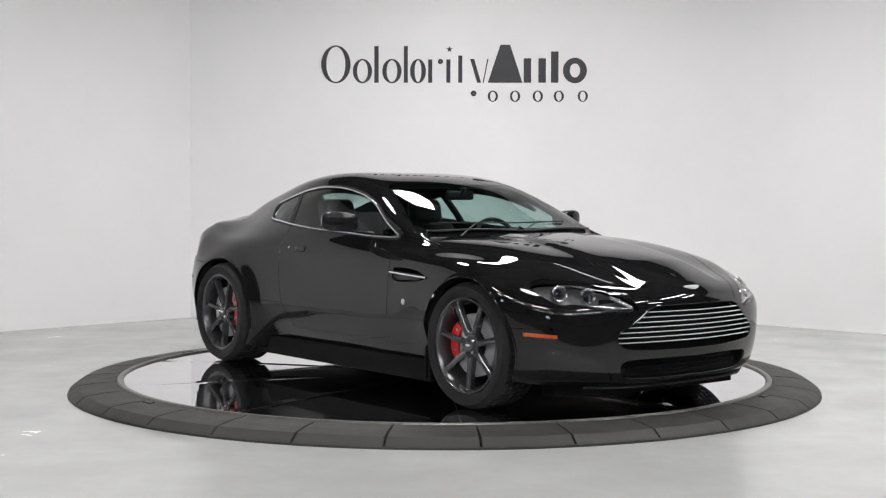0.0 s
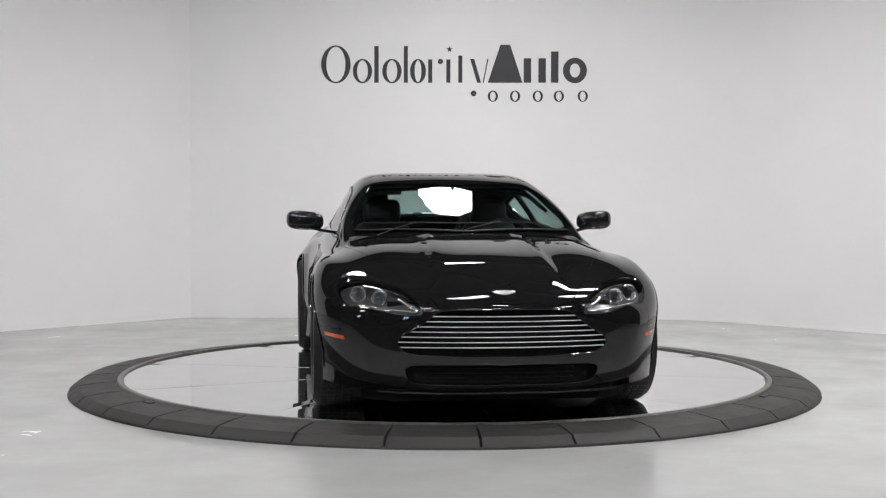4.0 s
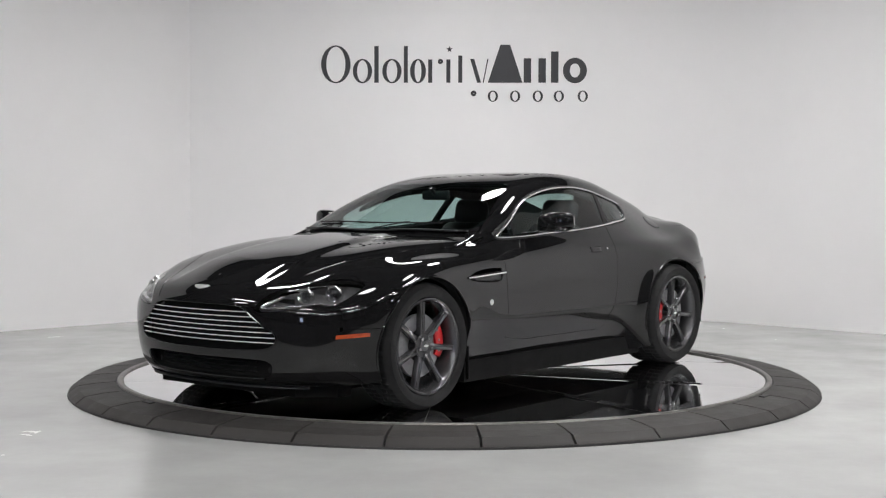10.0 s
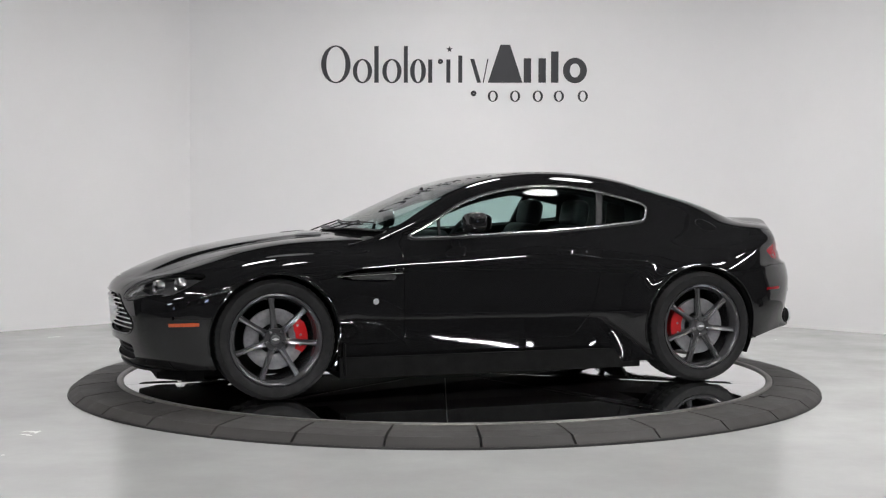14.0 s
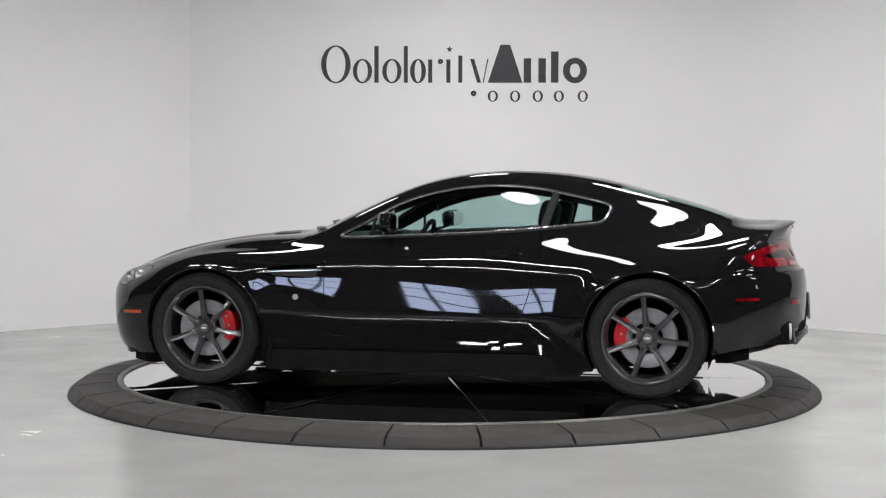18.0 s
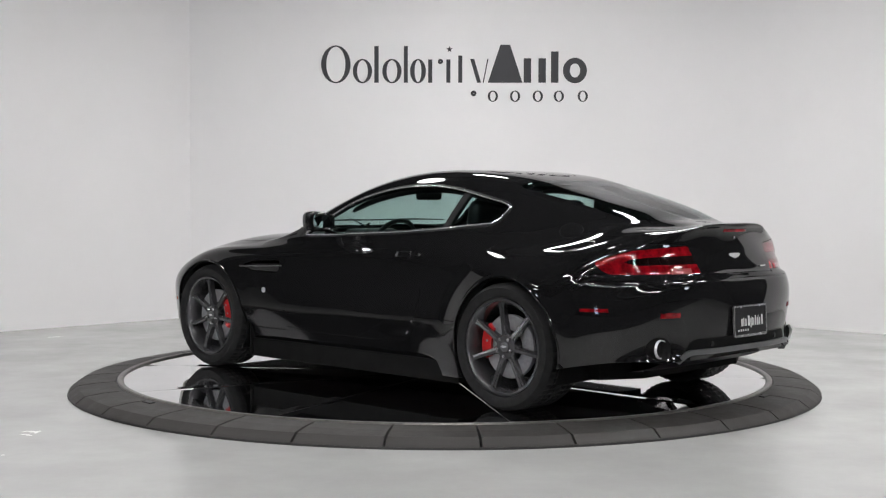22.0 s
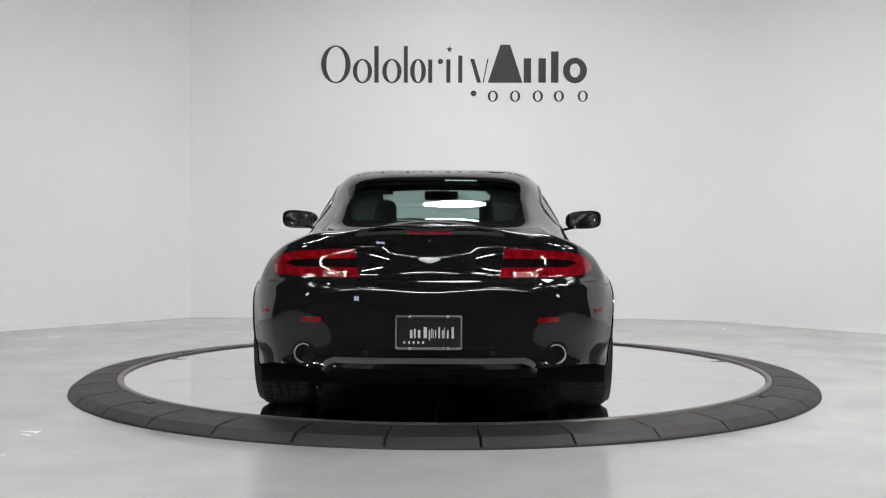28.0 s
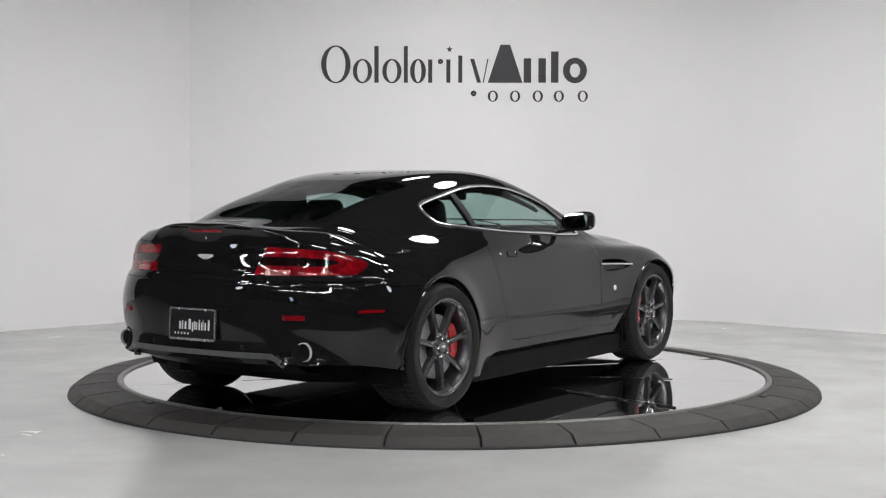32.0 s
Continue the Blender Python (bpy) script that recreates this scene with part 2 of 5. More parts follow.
def light_box(x, y, z, r, material):
    """An octagonal light box that hangs over the turntable."""
    c = Vector((x, y, z))
    ring = [(c.x + r * 1.0 * math.cos(math.pi / 8 + k * math.pi / 4), c.y + r * math.sin(math.pi / 8 + k * math.pi / 4)) for k in range(8)]
    base = empty("light_box", pose(*c))
    m = Matrix.Translation(-c)
    bm = bmesh.new()
    lo = [bm.verts.new((x, y, c.z)) for x, y in ring]
    hi = [bm.verts.new((x, y, c.z + 0.02)) for x, y in ring]
    bm.faces.new(lo[::-1])
    bm.faces.new(hi)
    for k in range(8):
        bm.faces.new((lo[k], lo[(k + 1) % 8], hi[(k + 1) % 8], hi[k]))
    bmesh.ops.transform(bm, matrix=m, verts=bm.verts)
    part("diffuser", bm, material, base, "glowing white diffuser", smooth=False)
    bm = bmesh.new()
    lo = [bm.verts.new((c.x + (x - c.x) * 1.04, c.y + (y - c.y) * 1.04, c.z - 0.01)) for x, y in ring]
    hi = [bm.verts.new((c.x + (x - c.x) * 0.35, c.y + (y - c.y) * 0.35, c.z + 0.45)) for x, y in ring]
    bm.faces.new(hi)
    for k in range(8):
        bm.faces.new((lo[k], lo[(k + 1) % 8], hi[(k + 1) % 8], hi[k]))
    bmesh.ops.transform(bm, matrix=m, verts=bm.verts)
    part("hood", bm, PLASTIC, base, smooth=False)
    part("rod", block(-0.02, 0.02, -0.02, 0.02, 0.44, 1.05), PLASTIC, base, smooth=False)
    tagged(base, "octagonal glowing light box hung above the turntable", "light", "light boxes")


light_box(0.12, 2.30, 3.75, 0.34, LIGHTBOX)
light_box(2.1, -1.1, 3.80, 0.33, LIGHTBOX)
light_box(-1.75, 0.90, 3.80, 0.42, LIGHTBOX)
light_box(1.93, 0.88, 3.80, 0.42, LIGHTBOX)
light_box(5.5, -3.4, 3.80, 0.34, LIGHTBOX)
light_box(-5.5, -3.5, 3.80, 0.34, LIGHTBOX)
light_box(0.05, -2.0, 3.80, 0.30, LIGHTBOX)


def strip_light(x, y, z, length, along):
    base = empty("strip_light", pose(x, y, z, 0, 0, 0 if along == "x" else 90))
    h = length / 2
    part("housing", block(-h, h, -0.06, 0.06, 0.03, 0.10, 0.006), PLASTIC, base, smooth=False)
    for sy_ in ((-0.04, 0.04) if length < 2 else (0.0,)):
        part("tube", block(-h + 0.02, h - 0.02, sy_ - 0.011, sy_ + 0.011, 0.006, 0.029, 0.004), TUBE, base, "glowing white tube", smooth=False)
    part("rod", block(-0.01, 0.01, -0.01, 0.01, 0.10, 4.80 - z), PLASTIC, base, smooth=False)
    tagged(base, "slim glowing strip light hung from the dark ceiling", "light", "hall strip lights")


STRIPS = [(x, y, 1.25, "y") for x, d in ((-4.4, 1.2), (4.4, 0.0)) for y in (-1.4 - d, -3.3 - d, -5.2 - d)] + [(-1.9, -6.2, 1.25, "x"), (1.5, -6.2, 1.25, "x"), (5.5, -1.2, 1.25, "y")]
STRIPS += [(x, -9.8, 2.48, "x") for x in (-5.0, -2.5, 0.0, 2.5, 5.0)]
for sx, sy, sl, sa in STRIPS:
    strip_light(sx, sy, 4.1, sl, sa)


def flood_light(x, y, z, rz):
    """A soft box on a tripod beside the camera."""
    base = empty("flood_light", pose(x, y, 0, 0, 0, rz))
    rim = [(0.24 * math.cos(math.pi / 8 + k * math.pi / 4), z + 0.24 * math.sin(math.pi / 8 + k * math.pi / 4)) for k in range(8)]
    part("soft_box", prism([(p * 1.04, z + (q - z) * 1.04) for p, q in rim], 0.25), PLASTIC, base, smooth=False)
    part("diffuser", prism(rim, -0.012), FLOOD, base, "glowing white front", smooth=False)
    part("pole", block(-0.015, 0.015, 0.12, 0.15, 0.02, z - 0.26), PLASTIC, base, smooth=False)
    for k in range(3):
        a = k * 2 * math.pi / 3
        part("leg", sweep([(0, 0.135, 0.42), (0.42 * math.cos(a), 0.135 + 0.42 * math.sin(a), 0.012)], oval(0.012, 0.012, 6)), PLASTIC, base)
    tagged(base, "black octagonal soft box on a tripod with glowing front", "light", "flood lights")


flood_light(5.6, -3.9, 2.05, 235)
flood_light(-5.6, -3.9, 2.05, 125)


def sign():
    """Dark lettering of the wall sign, as plain rings and bars."""
    base = empty("wall_sign", pose(0, 4.405, 2.475, 0, 0, -1.18))

    def place(px, py):
        return ((px - 784) / 181.7 - 0.015, (113.5 - py) / 183.4)

    def bar(x0, x1, y0, y1, lean=0.0):
        a, b = place(x0, y1), place(x1, y0)
        w = lean / 182
        part("bar", prism([(a[0], a[1]), (b[0], a[1]), (b[0] + w, b[1]), (a[0] + w, b[1])], -0.006), SIGN, base, smooth=False)

    def ring(x0, x1, y0, y1, tx, tz):
        a, b = place(x0, y1), place(x1, y0)
        cx, cz, rx, rz = (a[0] + b[0]) / 2, (a[1] + b[1]) / 2, (b[0] - a[0]) / 2, (b[1] - a[1]) / 2
        tx, tz = tx / 182, tz / 182
        bm, n = bmesh.new(), 28
        loops = []
        for k in range(n):
            t = 2 * math.pi * k / n
            c, s_ = math.cos(t), math.sin(t)
            loops.append([bm.verts.new((cx + q * c, yy, cz + w * s_)) for q, w, yy in ((rx, rz, 0), (rx, rz, -0.006), (rx - tx, rz - tz, -0.006), (rx - tx, rz - tz, 0))])
        for k in range(n):
            p, q = loops[k], loops[(k + 1) % n]
            for j in range(3):
                bm.faces.new((p[j], p[j + 1], q[j + 1], q[j]))
        bmesh.ops.recalc_face_normals(bm, faces=bm.faces)
        part("ring", bm, SIGN, base, smooth=False)

    ring(568, 620, 81, 148, 9, 2.2)
    for x in (624, 676):
        ring(x, x + 34, 105, 148, 7.5, 2.2)
    bar(662, 669.5, 82, 147)
    bar(714, 721, 82, 147)
    ring(725, 753, 105, 148, 8, 2.2)
    bar(757, 764, 106, 147)
    ring(774, 783, 105, 114, 4, 4)
    bar(789, 796, 106, 147)
    bar(810, 817, 99, 147)
    bar(843, 850, 105, 147, -12)
    bar(853, 855, 105, 147, 8)
    ring(832, 842, 161, 171, 4.5, 4.5)
    a = [place(*q) for q in ((862, 147), (884, 80), (901, 80), (923, 147))]
    part("wedge", prism(a, -0.006), SIGN, base, smooth=False)
    bar(925, 938, 104, 147)
    bar(951, 964, 104, 147)
    bar(973, 986, 92, 147)
    ring(994, 1036, 103, 148, 12, 10)
    st = []
    for k in range(10):
        r = 6.0 if k % 2 == 0 else 2.4
        st.append(place(794.5 + r * math.sin(k * math.pi / 5), 88 - r * math.cos(k * math.pi / 5)))
    part("star", prism(st, -0.006), SIGN, base, smooth=False)
    for x in (862, 901, 941, 978, 1020):
        ring(x, x + 18, 161, 181, 4, 1.6)
    tagged(base, "dark grey wall sign of plain rings and bars on white", "sign")


sign()


# ---- turntable ----
def turntable_ring():
    base = empty("turntable_ring")
    n, phase = 32, radians(-97.0)
    r0, r1 = 2.044, 2.322
    zt = DISC_Z + 0.004
    step = 2 * math.pi / n
    gap = 0.0062
    verts, faces = [], []
    sub = 5
    prof = [(r0, 0.0), (r0, zt - 0.003), (r0 + 0.004, zt), (r0 + 0.12, zt - 0.006), (r1 - 0.055, zt - 0.018), (r1 - 0.012, 0.022), (r1, 0.012), (r1, 0.0)]
    for k in range(sub + 1):
        a = -step / 2 + step * k / sub
        for r, z in prof:
            g = gap / r * (1 if k == 0 else -1 if k == sub else 0)
            verts.append((r * math.cos(a + g), r * math.sin(a + g), z))
    m = len(prof)
    for k in range(sub):
        for j in range(m - 1):
            faces.append((k * m + j, (k + 1) * m + j, (k + 1) * m + j + 1, k * m + j + 1))
    faces += [tuple(range(m))[::1], tuple(sub * m + j for j in range(m))[::-1]]
    first = raw("ramp_tile", verts, [f[::-1] for f in faces], RUBBER)
    for k in range(n):
        ob = first if k == 0 else new("ramp_tile", first.data)
        ob.parent = base
        ob.rotation_euler = (0, 0, phase + step * (k + 0.5))
    part("outer_edge", lathe_z([(r1 - 0.01, 0.0), (r1 - 0.01, 0.0105), (r1 + 0.004, 0.0105), (r1 + 0.007, 0.0)], 128), RUBBER_EDGE, base)
    part("base_ring", lathe_z([(r0 + 0.01, 0.0), (r0 + 0.01, zt - 0.03), (r1 - 0.07, 0.022), (r1 - 0.02, 0.0)], 96), SHELL, base)
    part("inner_trim", lathe_z([(2.007, 0.0), (2.007, DISC_Z + 0.008), (2.011, DISC_Z + 0.011), (2.034, DISC_Z + 0.011), (2.041, DISC_Z + 0.005), (2.041, 0.0)], 128), METAL_TRIM, base, "worn metal trim strip")
    for a in (-140, -31, 25, 152):
        c = pose(0, 0, 0, 0, 0, a) @ pose(2.085, 0, zt - 0.0085, 0, 3, 0)
        bm = block(-0.018, 0.018, -0.045, 0.045, 0, 0.012, 0.004)
        bmesh.ops.transform(bm, matrix=c, verts=bm.verts)
        part("stop_block", bm, PLASTIC, base, smooth=False)
    tagged(base, "black rubber ramp ring of tiles round the turntable", "turntable ramp")


def lathe_z(profile, segs):
    bm = lathe(profile, segs)
    bmesh.ops.transform(bm, matrix=Matrix.Rotation(radians(90), 4, "X"), verts=bm.verts)
    return bm


turntable_ring()


def turntable_disc():
    base = empty("turntable_disc", pose(0, 0, DISC_Z))
    n, sub = 10, 16
    step = 2 * math.pi / n
    g = 0.0016
    verts, faces = [], []
    rs = [0.30, 0.304, 2.000, 2.004]
    zs = [-0.004, 0.0, 0.0, -0.004]
    for k in range(sub + 1):
        for r, z in zip(rs, zs):
            lim = step / 2 - g / r
            a = -lim + 2 * lim * k / sub
            zz = z - (0.003 if k in (0, sub) else 0)
            verts.append((r * math.cos(a), r * math.sin(a), zz))
    for k in range(sub):
        for j in range(3):
            faces.append((k * 4 + j, k * 4 + j + 1, k * 4 + j + 5, k * 4 + j + 4))
    first = raw("panel", verts, faces, MIRROR)
    for k in range(n):
        ob = first if k == 0 else new("panel", first.data)
        ob.parent = base
        ob.rotation_euler = (0, 0, step * (k + 0.5))
    part("hub_plate", lathe_z([(0.0005, 0.0), (0.292, 0.0), (0.296, -0.004)], 64), MIRROR, base)
    part("deck", lathe_z([(0.0005, -0.008), (2.003, -0.008), (2.003, -0.05), (0.0005, -0.05)], 96), METAL_TRIM, base, "dark metal deck under the panels")
    return tagged(base, "polished mirror-bright turntable disc of sector panels", "turntable")


disc = turntable_disc()


# ---- the car: x forward, y to its left, z up from the disc ----
car = empty("coupe_car", pose(0, 0, DISC_Z))
tagged(car, "glossy black two-door sports coupe parked on the turntable", "car")

# Character lines of one half of the body, from the nose's middle round the side to the tail's middle.
SILL = [(2.034, 0, .162), (1.998, .363, .16), (1.896, .618, .162), (1.772, .772, .17), (1.615, .866, .18), (1.3, .925, .178), (.95, .88, .14), (.55, .862, .136), (.1, .855, .137),
        (-.4, .859, .137), (-.85, .87, .134), (-1.3, .93, .179), (-1.655, .896, .25), (-1.900, .772, .292), (-2.102, .596, .302), (-2.143, .304, .293), (-2.141, 0, .295)]
LOWER = [(2.092, 0, .235), (2.054, .346, .235), (1.956, .628, .235), (1.814, .771, .24), (1.619, .878, .28), (1.3, .937, .319), (.949, .88, .303), (.55, .872, .299), (.1, .864, .3),
         (-.4, .867, .3), (-.85, .88, .315), (-1.3, .928, .339), (-1.648, .902, .335), (-1.900, .782, .355), (-2.069, .597, .36), (-2.171, .315, .36), (-2.185, 0, .36)]
MID = [(2.11, 0, .469), (2.074, .352, .464), (1.976, .64, .46), (1.836, .79, .46), (1.615, .886, .47), (1.299, .915, .48), (.95, .893, .429), (.55, .873, .405), (.1, .862, .405),
       (-.4, .862, .41), (-.851, .875, .449), (-1.3, .921, .529), (-1.646, .904, .539), (-1.923, .803, .54), (-2.096, .609, .55), (-2.179, .317, .552), (-2.197, 0, .552)]
WAIST = [(2.125, 0, .55), (2.076, .36, .569), (1.968, .622, .575), (1.829, .776, .576), (1.623, .891, .62), (1.301, .908, .648), (.949, .897, .641), (.55, .861, .639), (.1, .848, .638),
         (-.401, .841, .647), (-.852, .86, .654), (-1.302, .901, .652), (-1.65, .897, .668), (-1.905, .770, .673), (-2.088, .579, .699), (-2.174, .307, .713), (-2.174, 0, .707)]
SHOULDER = [(2.115, 0, .597), (2.028, .333, .633), (1.9, .566, .657), (1.764, .694, .666), (1.581, .815, .702), (1.282, .872, .753), (.951, .864, .762), (.55, .834, .769), (.1, .819, .777),
            (-.401, .812, .778), (-.852, .828, .763), (-1.301, .855, .762), (-1.648, .831, .792), (-1.902, .762, .841), (-2.027, .538, .838), (-2.085, .289, .86), (-2.107, 0, .871)]
LIP = [(2.098, 0, .622), (1.988, .314, .657), (1.849, .53, .682), (1.715, .659, .713), (1.531, .761, .745), (1.251, .806, .786), (.935, .803, .797), (.549, .783, .822), (.099, .779, .84),
       (-.4, .778, .849), (-.85, .777, .843), (-1.29, .782, .828), (-1.635, .757, .848), (-1.906, .661, .902), (-2.05, .452, .909), (-2.116, .246, .945), (-2.149, 0, .945)]
BELT = [(2.070, 0, .647), (1.952, .281, .678), (1.804, .481, .703), (1.664, .607, .743), (1.483, .693, .777), (1.22, .734, .8), (.918, .73, .824), (.549, .724, .875), (.099, .732, .9),
        (-.4, .736, .919), (-.848, .717, .927), (-1.275, .684, .889), (-1.617, .651, .888), (-1.882, .609, .930), (-2.046, .441, .939), (-2.141, .249, .969), (-2.154, 0, .974)]
RAIL = [(2.036, 0, .668), (1.905, .222, .703), (1.724, .371, .747), (1.553, .471, .793), (1.362, .547, .831), (1.12, .601, .856), (.718, .655, .869), (.459, .694, .979), (.102, .616, 1.133),
        (-.379, .588, 1.204), (-.846, .561, 1.169), (-1.237, .533, 1.073), (-1.536, .506, .993), (-1.796, .450, .960), (-1.972, .328, .95), (-2.059, .179, .972), (-2.083, 0, .978)]
CROWN = [(1.999, 0, .6845), (1.850, .131, .733), (1.64, .22, .785), (1.439, .279, .822), (1.239, .339, .854), (1.028, .389, .876), (.763, .438, .892), (.421, .488, 1.043), (.057, .454, 1.198),
         (-.379, .433, 1.268), (-.911, .42, 1.237), (-1.291, .412, 1.141), (-1.604, .402, 1.056), (-1.792, .335, .990), (-1.946, .196, .968), (-2.025, .098, .977), (-2.059, 0, .981)]
CENTRE = [(1.959, 0, .697), (1.803, 0, .748), (1.598, 0, .801), (1.398, 0, .834), (1.197, 0, .862), (.995, 0, .884), (.791, 0, .904), (.454, 0, 1.055), (.04, 0, 1.234),
          (-.379, 0, 1.272), (-.913, 0, 1.245), (-1.28, 0, 1.143), (-1.59, 0, 1.05), (-1.777, 0, .994), (-1.93, 0, .981), (-1.994, 0, .982), (-2.028, 0, .982)]


def spline(pts, per, crease=None, ghost0=None, ghost1=None):
    """Natural cubic through pts by chord length, with `per` steps between points; parts apart at the crease."""
    pts = np.array(pts, float)
    if crease:
        cuts = [0, *crease, len(pts) - 1]
        runs = [spline(pts[i:j + 1], per, None, None if i else ghost0, None if j < len(pts) - 1 else ghost1) for i, j in zip(cuts, cuts[1:])]
        return np.vstack([r[:-1] for r in runs[:-1]] + [runs[-1]])
    g0, g1 = ghost0 is not None, ghost1 is not None
    q = np.vstack(([ghost0] if g0 else []) + [pts] + ([ghost1] if g1 else []))
    h = np.maximum(np.linalg.norm(np.diff(q, axis=0), axis=1), 1e-6) ** 0.75
    n = len(q)
    A, R = np.zeros((n, n)), np.zeros((n, 3))
    A[0, 0] = A[-1, -1] = 1
    for i in range(1, n - 1):
        A[i, i - 1:i + 2] = h[i - 1], 2 * (h[i - 1] + h[i]), h[i]
        R[i] = 6 * ((q[i + 1] - q[i]) / h[i] - (q[i] - q[i - 1]) / h[i - 1])
    M = np.linalg.solve(A, R)
    out = []
    lo, hi = (1 if g0 else 0), n - 1 - (1 if g1 else 0)
    for i in range(lo, hi):
        for k in range(per + (i == hi - 1)):
            t = h[i] * k / per
            a, b = h[i] - t, t
            out.append(M[i] * a ** 3 / (6 * h[i]) + M[i + 1] * b ** 3 / (6 * h[i]) + (q[i] / h[i] - M[i] * h[i] / 6) * a + (q[i + 1] / h[i] - M[i + 1] * h[i] / 6) * b)
    return np.array(out)


ARCH_F, ARCH_R = (1.30, .335, .358), (-1.30, .338, .360)
FLIP = np.array([1, -1, 1])
FAIR = 3000
PER_U, PER_V, COWL, HEADER, REARTOP, DECK = 14, 9, 6, 8, 10, 13


def body_grid():
    rows = []
    for k, c in enumerate((SILL, LOWER, MID, WAIST, SHOULDER, LIP, BELT, RAIL, CROWN, CENTRE)):
        c = np.array(c, float)
        mid = np.allclose(c[:, 1], 0)
        g0, g1 = (None, None) if mid else (c[1] * FLIP, c[-2] * FLIP)
        rows.append(spline(c, PER_U, (COWL, HEADER, REARTOP, DECK) if k >= 7 else None, g0, g1))
    rows = np.array(rows)
    grid = []
    for u in range(rows.shape[1]):
        p = rows[:, u]
        top = p[-2] * FLIP
        if np.linalg.norm(top - p[-1]) < 1e-4:
            top = None
        grid.append(spline(p, PER_V, None, None, top))
    g = np.array(grid)
    # relax the sheet a little, then fair it; the cowl and the tail's lip keep their edge
    nu, nv = g.shape[:2]
    keep = np.ones((nu, nv, 1))
    cu, lv = COWL * PER_U, 6 * PER_V
    keep[cu - 1:cu + 2, lv + 4:] = 0
    keep[13 * PER_U:, lv - 3:lv + 2] = 0.15

    def bend(q):
        e = np.concatenate([q[1:2] * FLIP, q, q[-2:-1] * FLIP])
        du = (e[2:] + e[:-2]) / 2 - q
        e = np.concatenate([2 * q[:, :1] - q[:, 1:2], q, q[:, -2:-1] * FLIP], 1)
        dv = (e[:, 2:] + e[:, :-2]) / 2 - q
        return du + dv

    def centred(q):
        q[0, :, 1] = q[-1, :, 1] = 0
        q[:, -1, 1] = 0
        return q

    for _ in range(14):
        d = bend(g)
        d[:, 0] = bend(g)[:, 0] * np.array([1, 1, 0])
        g = centred(g + keep * 0.25 * d)
    for _ in range(FAIR):
        d = bend(bend(g))
        d[:, :2] = 0
        g = centred(g - keep * 0.05 * d)
    # the boot's face and lamps stand back above the bumper's ledge
    x, y, z = g[..., 0], g[..., 1], g[..., 2]
    soft = lambda t: np.clip(t, 0, 1) ** 2 * (3 - 2 * np.clip(t, 0, 1))
    back = .016 * soft((-1.70 - x) / .14) * soft((z - .690 - .01 * soft((-1.9 - x) / .1)) / .018) * soft((.98 - z) / .20)
    away = np.stack([x + 1.55, y, np.zeros_like(x)], -1)
    g -= back[..., None] * away / np.maximum(np.linalg.norm(away, axis=-1, keepdims=True), .05)
    x, z = g[..., 0], g[..., 2]
    g[..., 0] += soft((-1.94 - x) / .16) * np.interp(z, (.70, .73, .766, .80, .86, .90, .925, .95, .97), (0, .010, .002, -.002, -.003, .003, .012, .023, .026))
    g[-1, :, 1] = 0
    # raised centre panel of the bonnet
    x, y = g[..., 0], g[..., 1]
    edge = 0.275 + 0.05 * np.clip((x - .9) / 1.05, 0, 1)
    rise = 0.015 / (1 + np.exp(-(edge - y) / 0.009)) * np.clip((2.0 - x) / .25, 0, 1) * np.clip((x - .80) / .12, 0, 1) * (g[..., 2] > .6)
    g[..., 2] += rise
    # undercut sill below a crease, and flared arches
    x, y, z = g[..., 0], g[..., 1], g[..., 2]
    s01 = lambda t: np.clip(t, 0, 1) ** 2 * (3 - 2 * np.clip(t, 0, 1))
    along = s01((1.12 - x) / .1) * s01((x + .97) / .42) * (y > .6)
    g[..., 1] -= along * .072 * np.clip((.428 - z) / .285, 0, 1)
    for (cx, cz, cr), bulge in ((ARCH_F, .007), (ARCH_R, .015)):
        r = np.hypot(x - cx, z - cz)
        g[..., 1] += bulge * np.exp(-(np.maximum(r - cr, 0) / .075) ** 2) * s01((z - .30) / .15) * s01((.92 - z) / .12) * (y > .6)
    return g


GRID = body_grid()


def grid_normals(g):
    e = np.concatenate([g[1:2] * FLIP, g, g[-2:-1] * FLIP])
    tu = e[2:] - e[:-2]
    e = np.concatenate([2 * g[:, :1] - g[:, 1:2], g, g[:, -2:-1] * FLIP], 1)
    tv = e[:, 2:] - e[:, :-2]
    n = np.cross(tu, tv)
    ln = np.linalg.norm(n, axis=2, keepdims=True)
    n = n / np.maximum(ln, 1e-12)
    n[0, -1], n[-1, -1] = n[1, -2] * np.array([1, 0, 1]), n[-2, -2] * np.array([1, 0, 1])
    return n


NORM = grid_normals(GRID)
if NORM[8 * PER_U, 2 * PER_V, 1] < 0:
    NORM = -NORM
NU, NV = GRID.shape[:2]


def quads():
    for u in range(NU - 1):
        for v in range(NV - 1):
            a = u * NV + v
            yield (a, a + 1, a + NV + 1, a + NV)


TREE = BVHTree.FromPolygons([Vector(p) for p in GRID.reshape(-1, 3)], list(quads()))


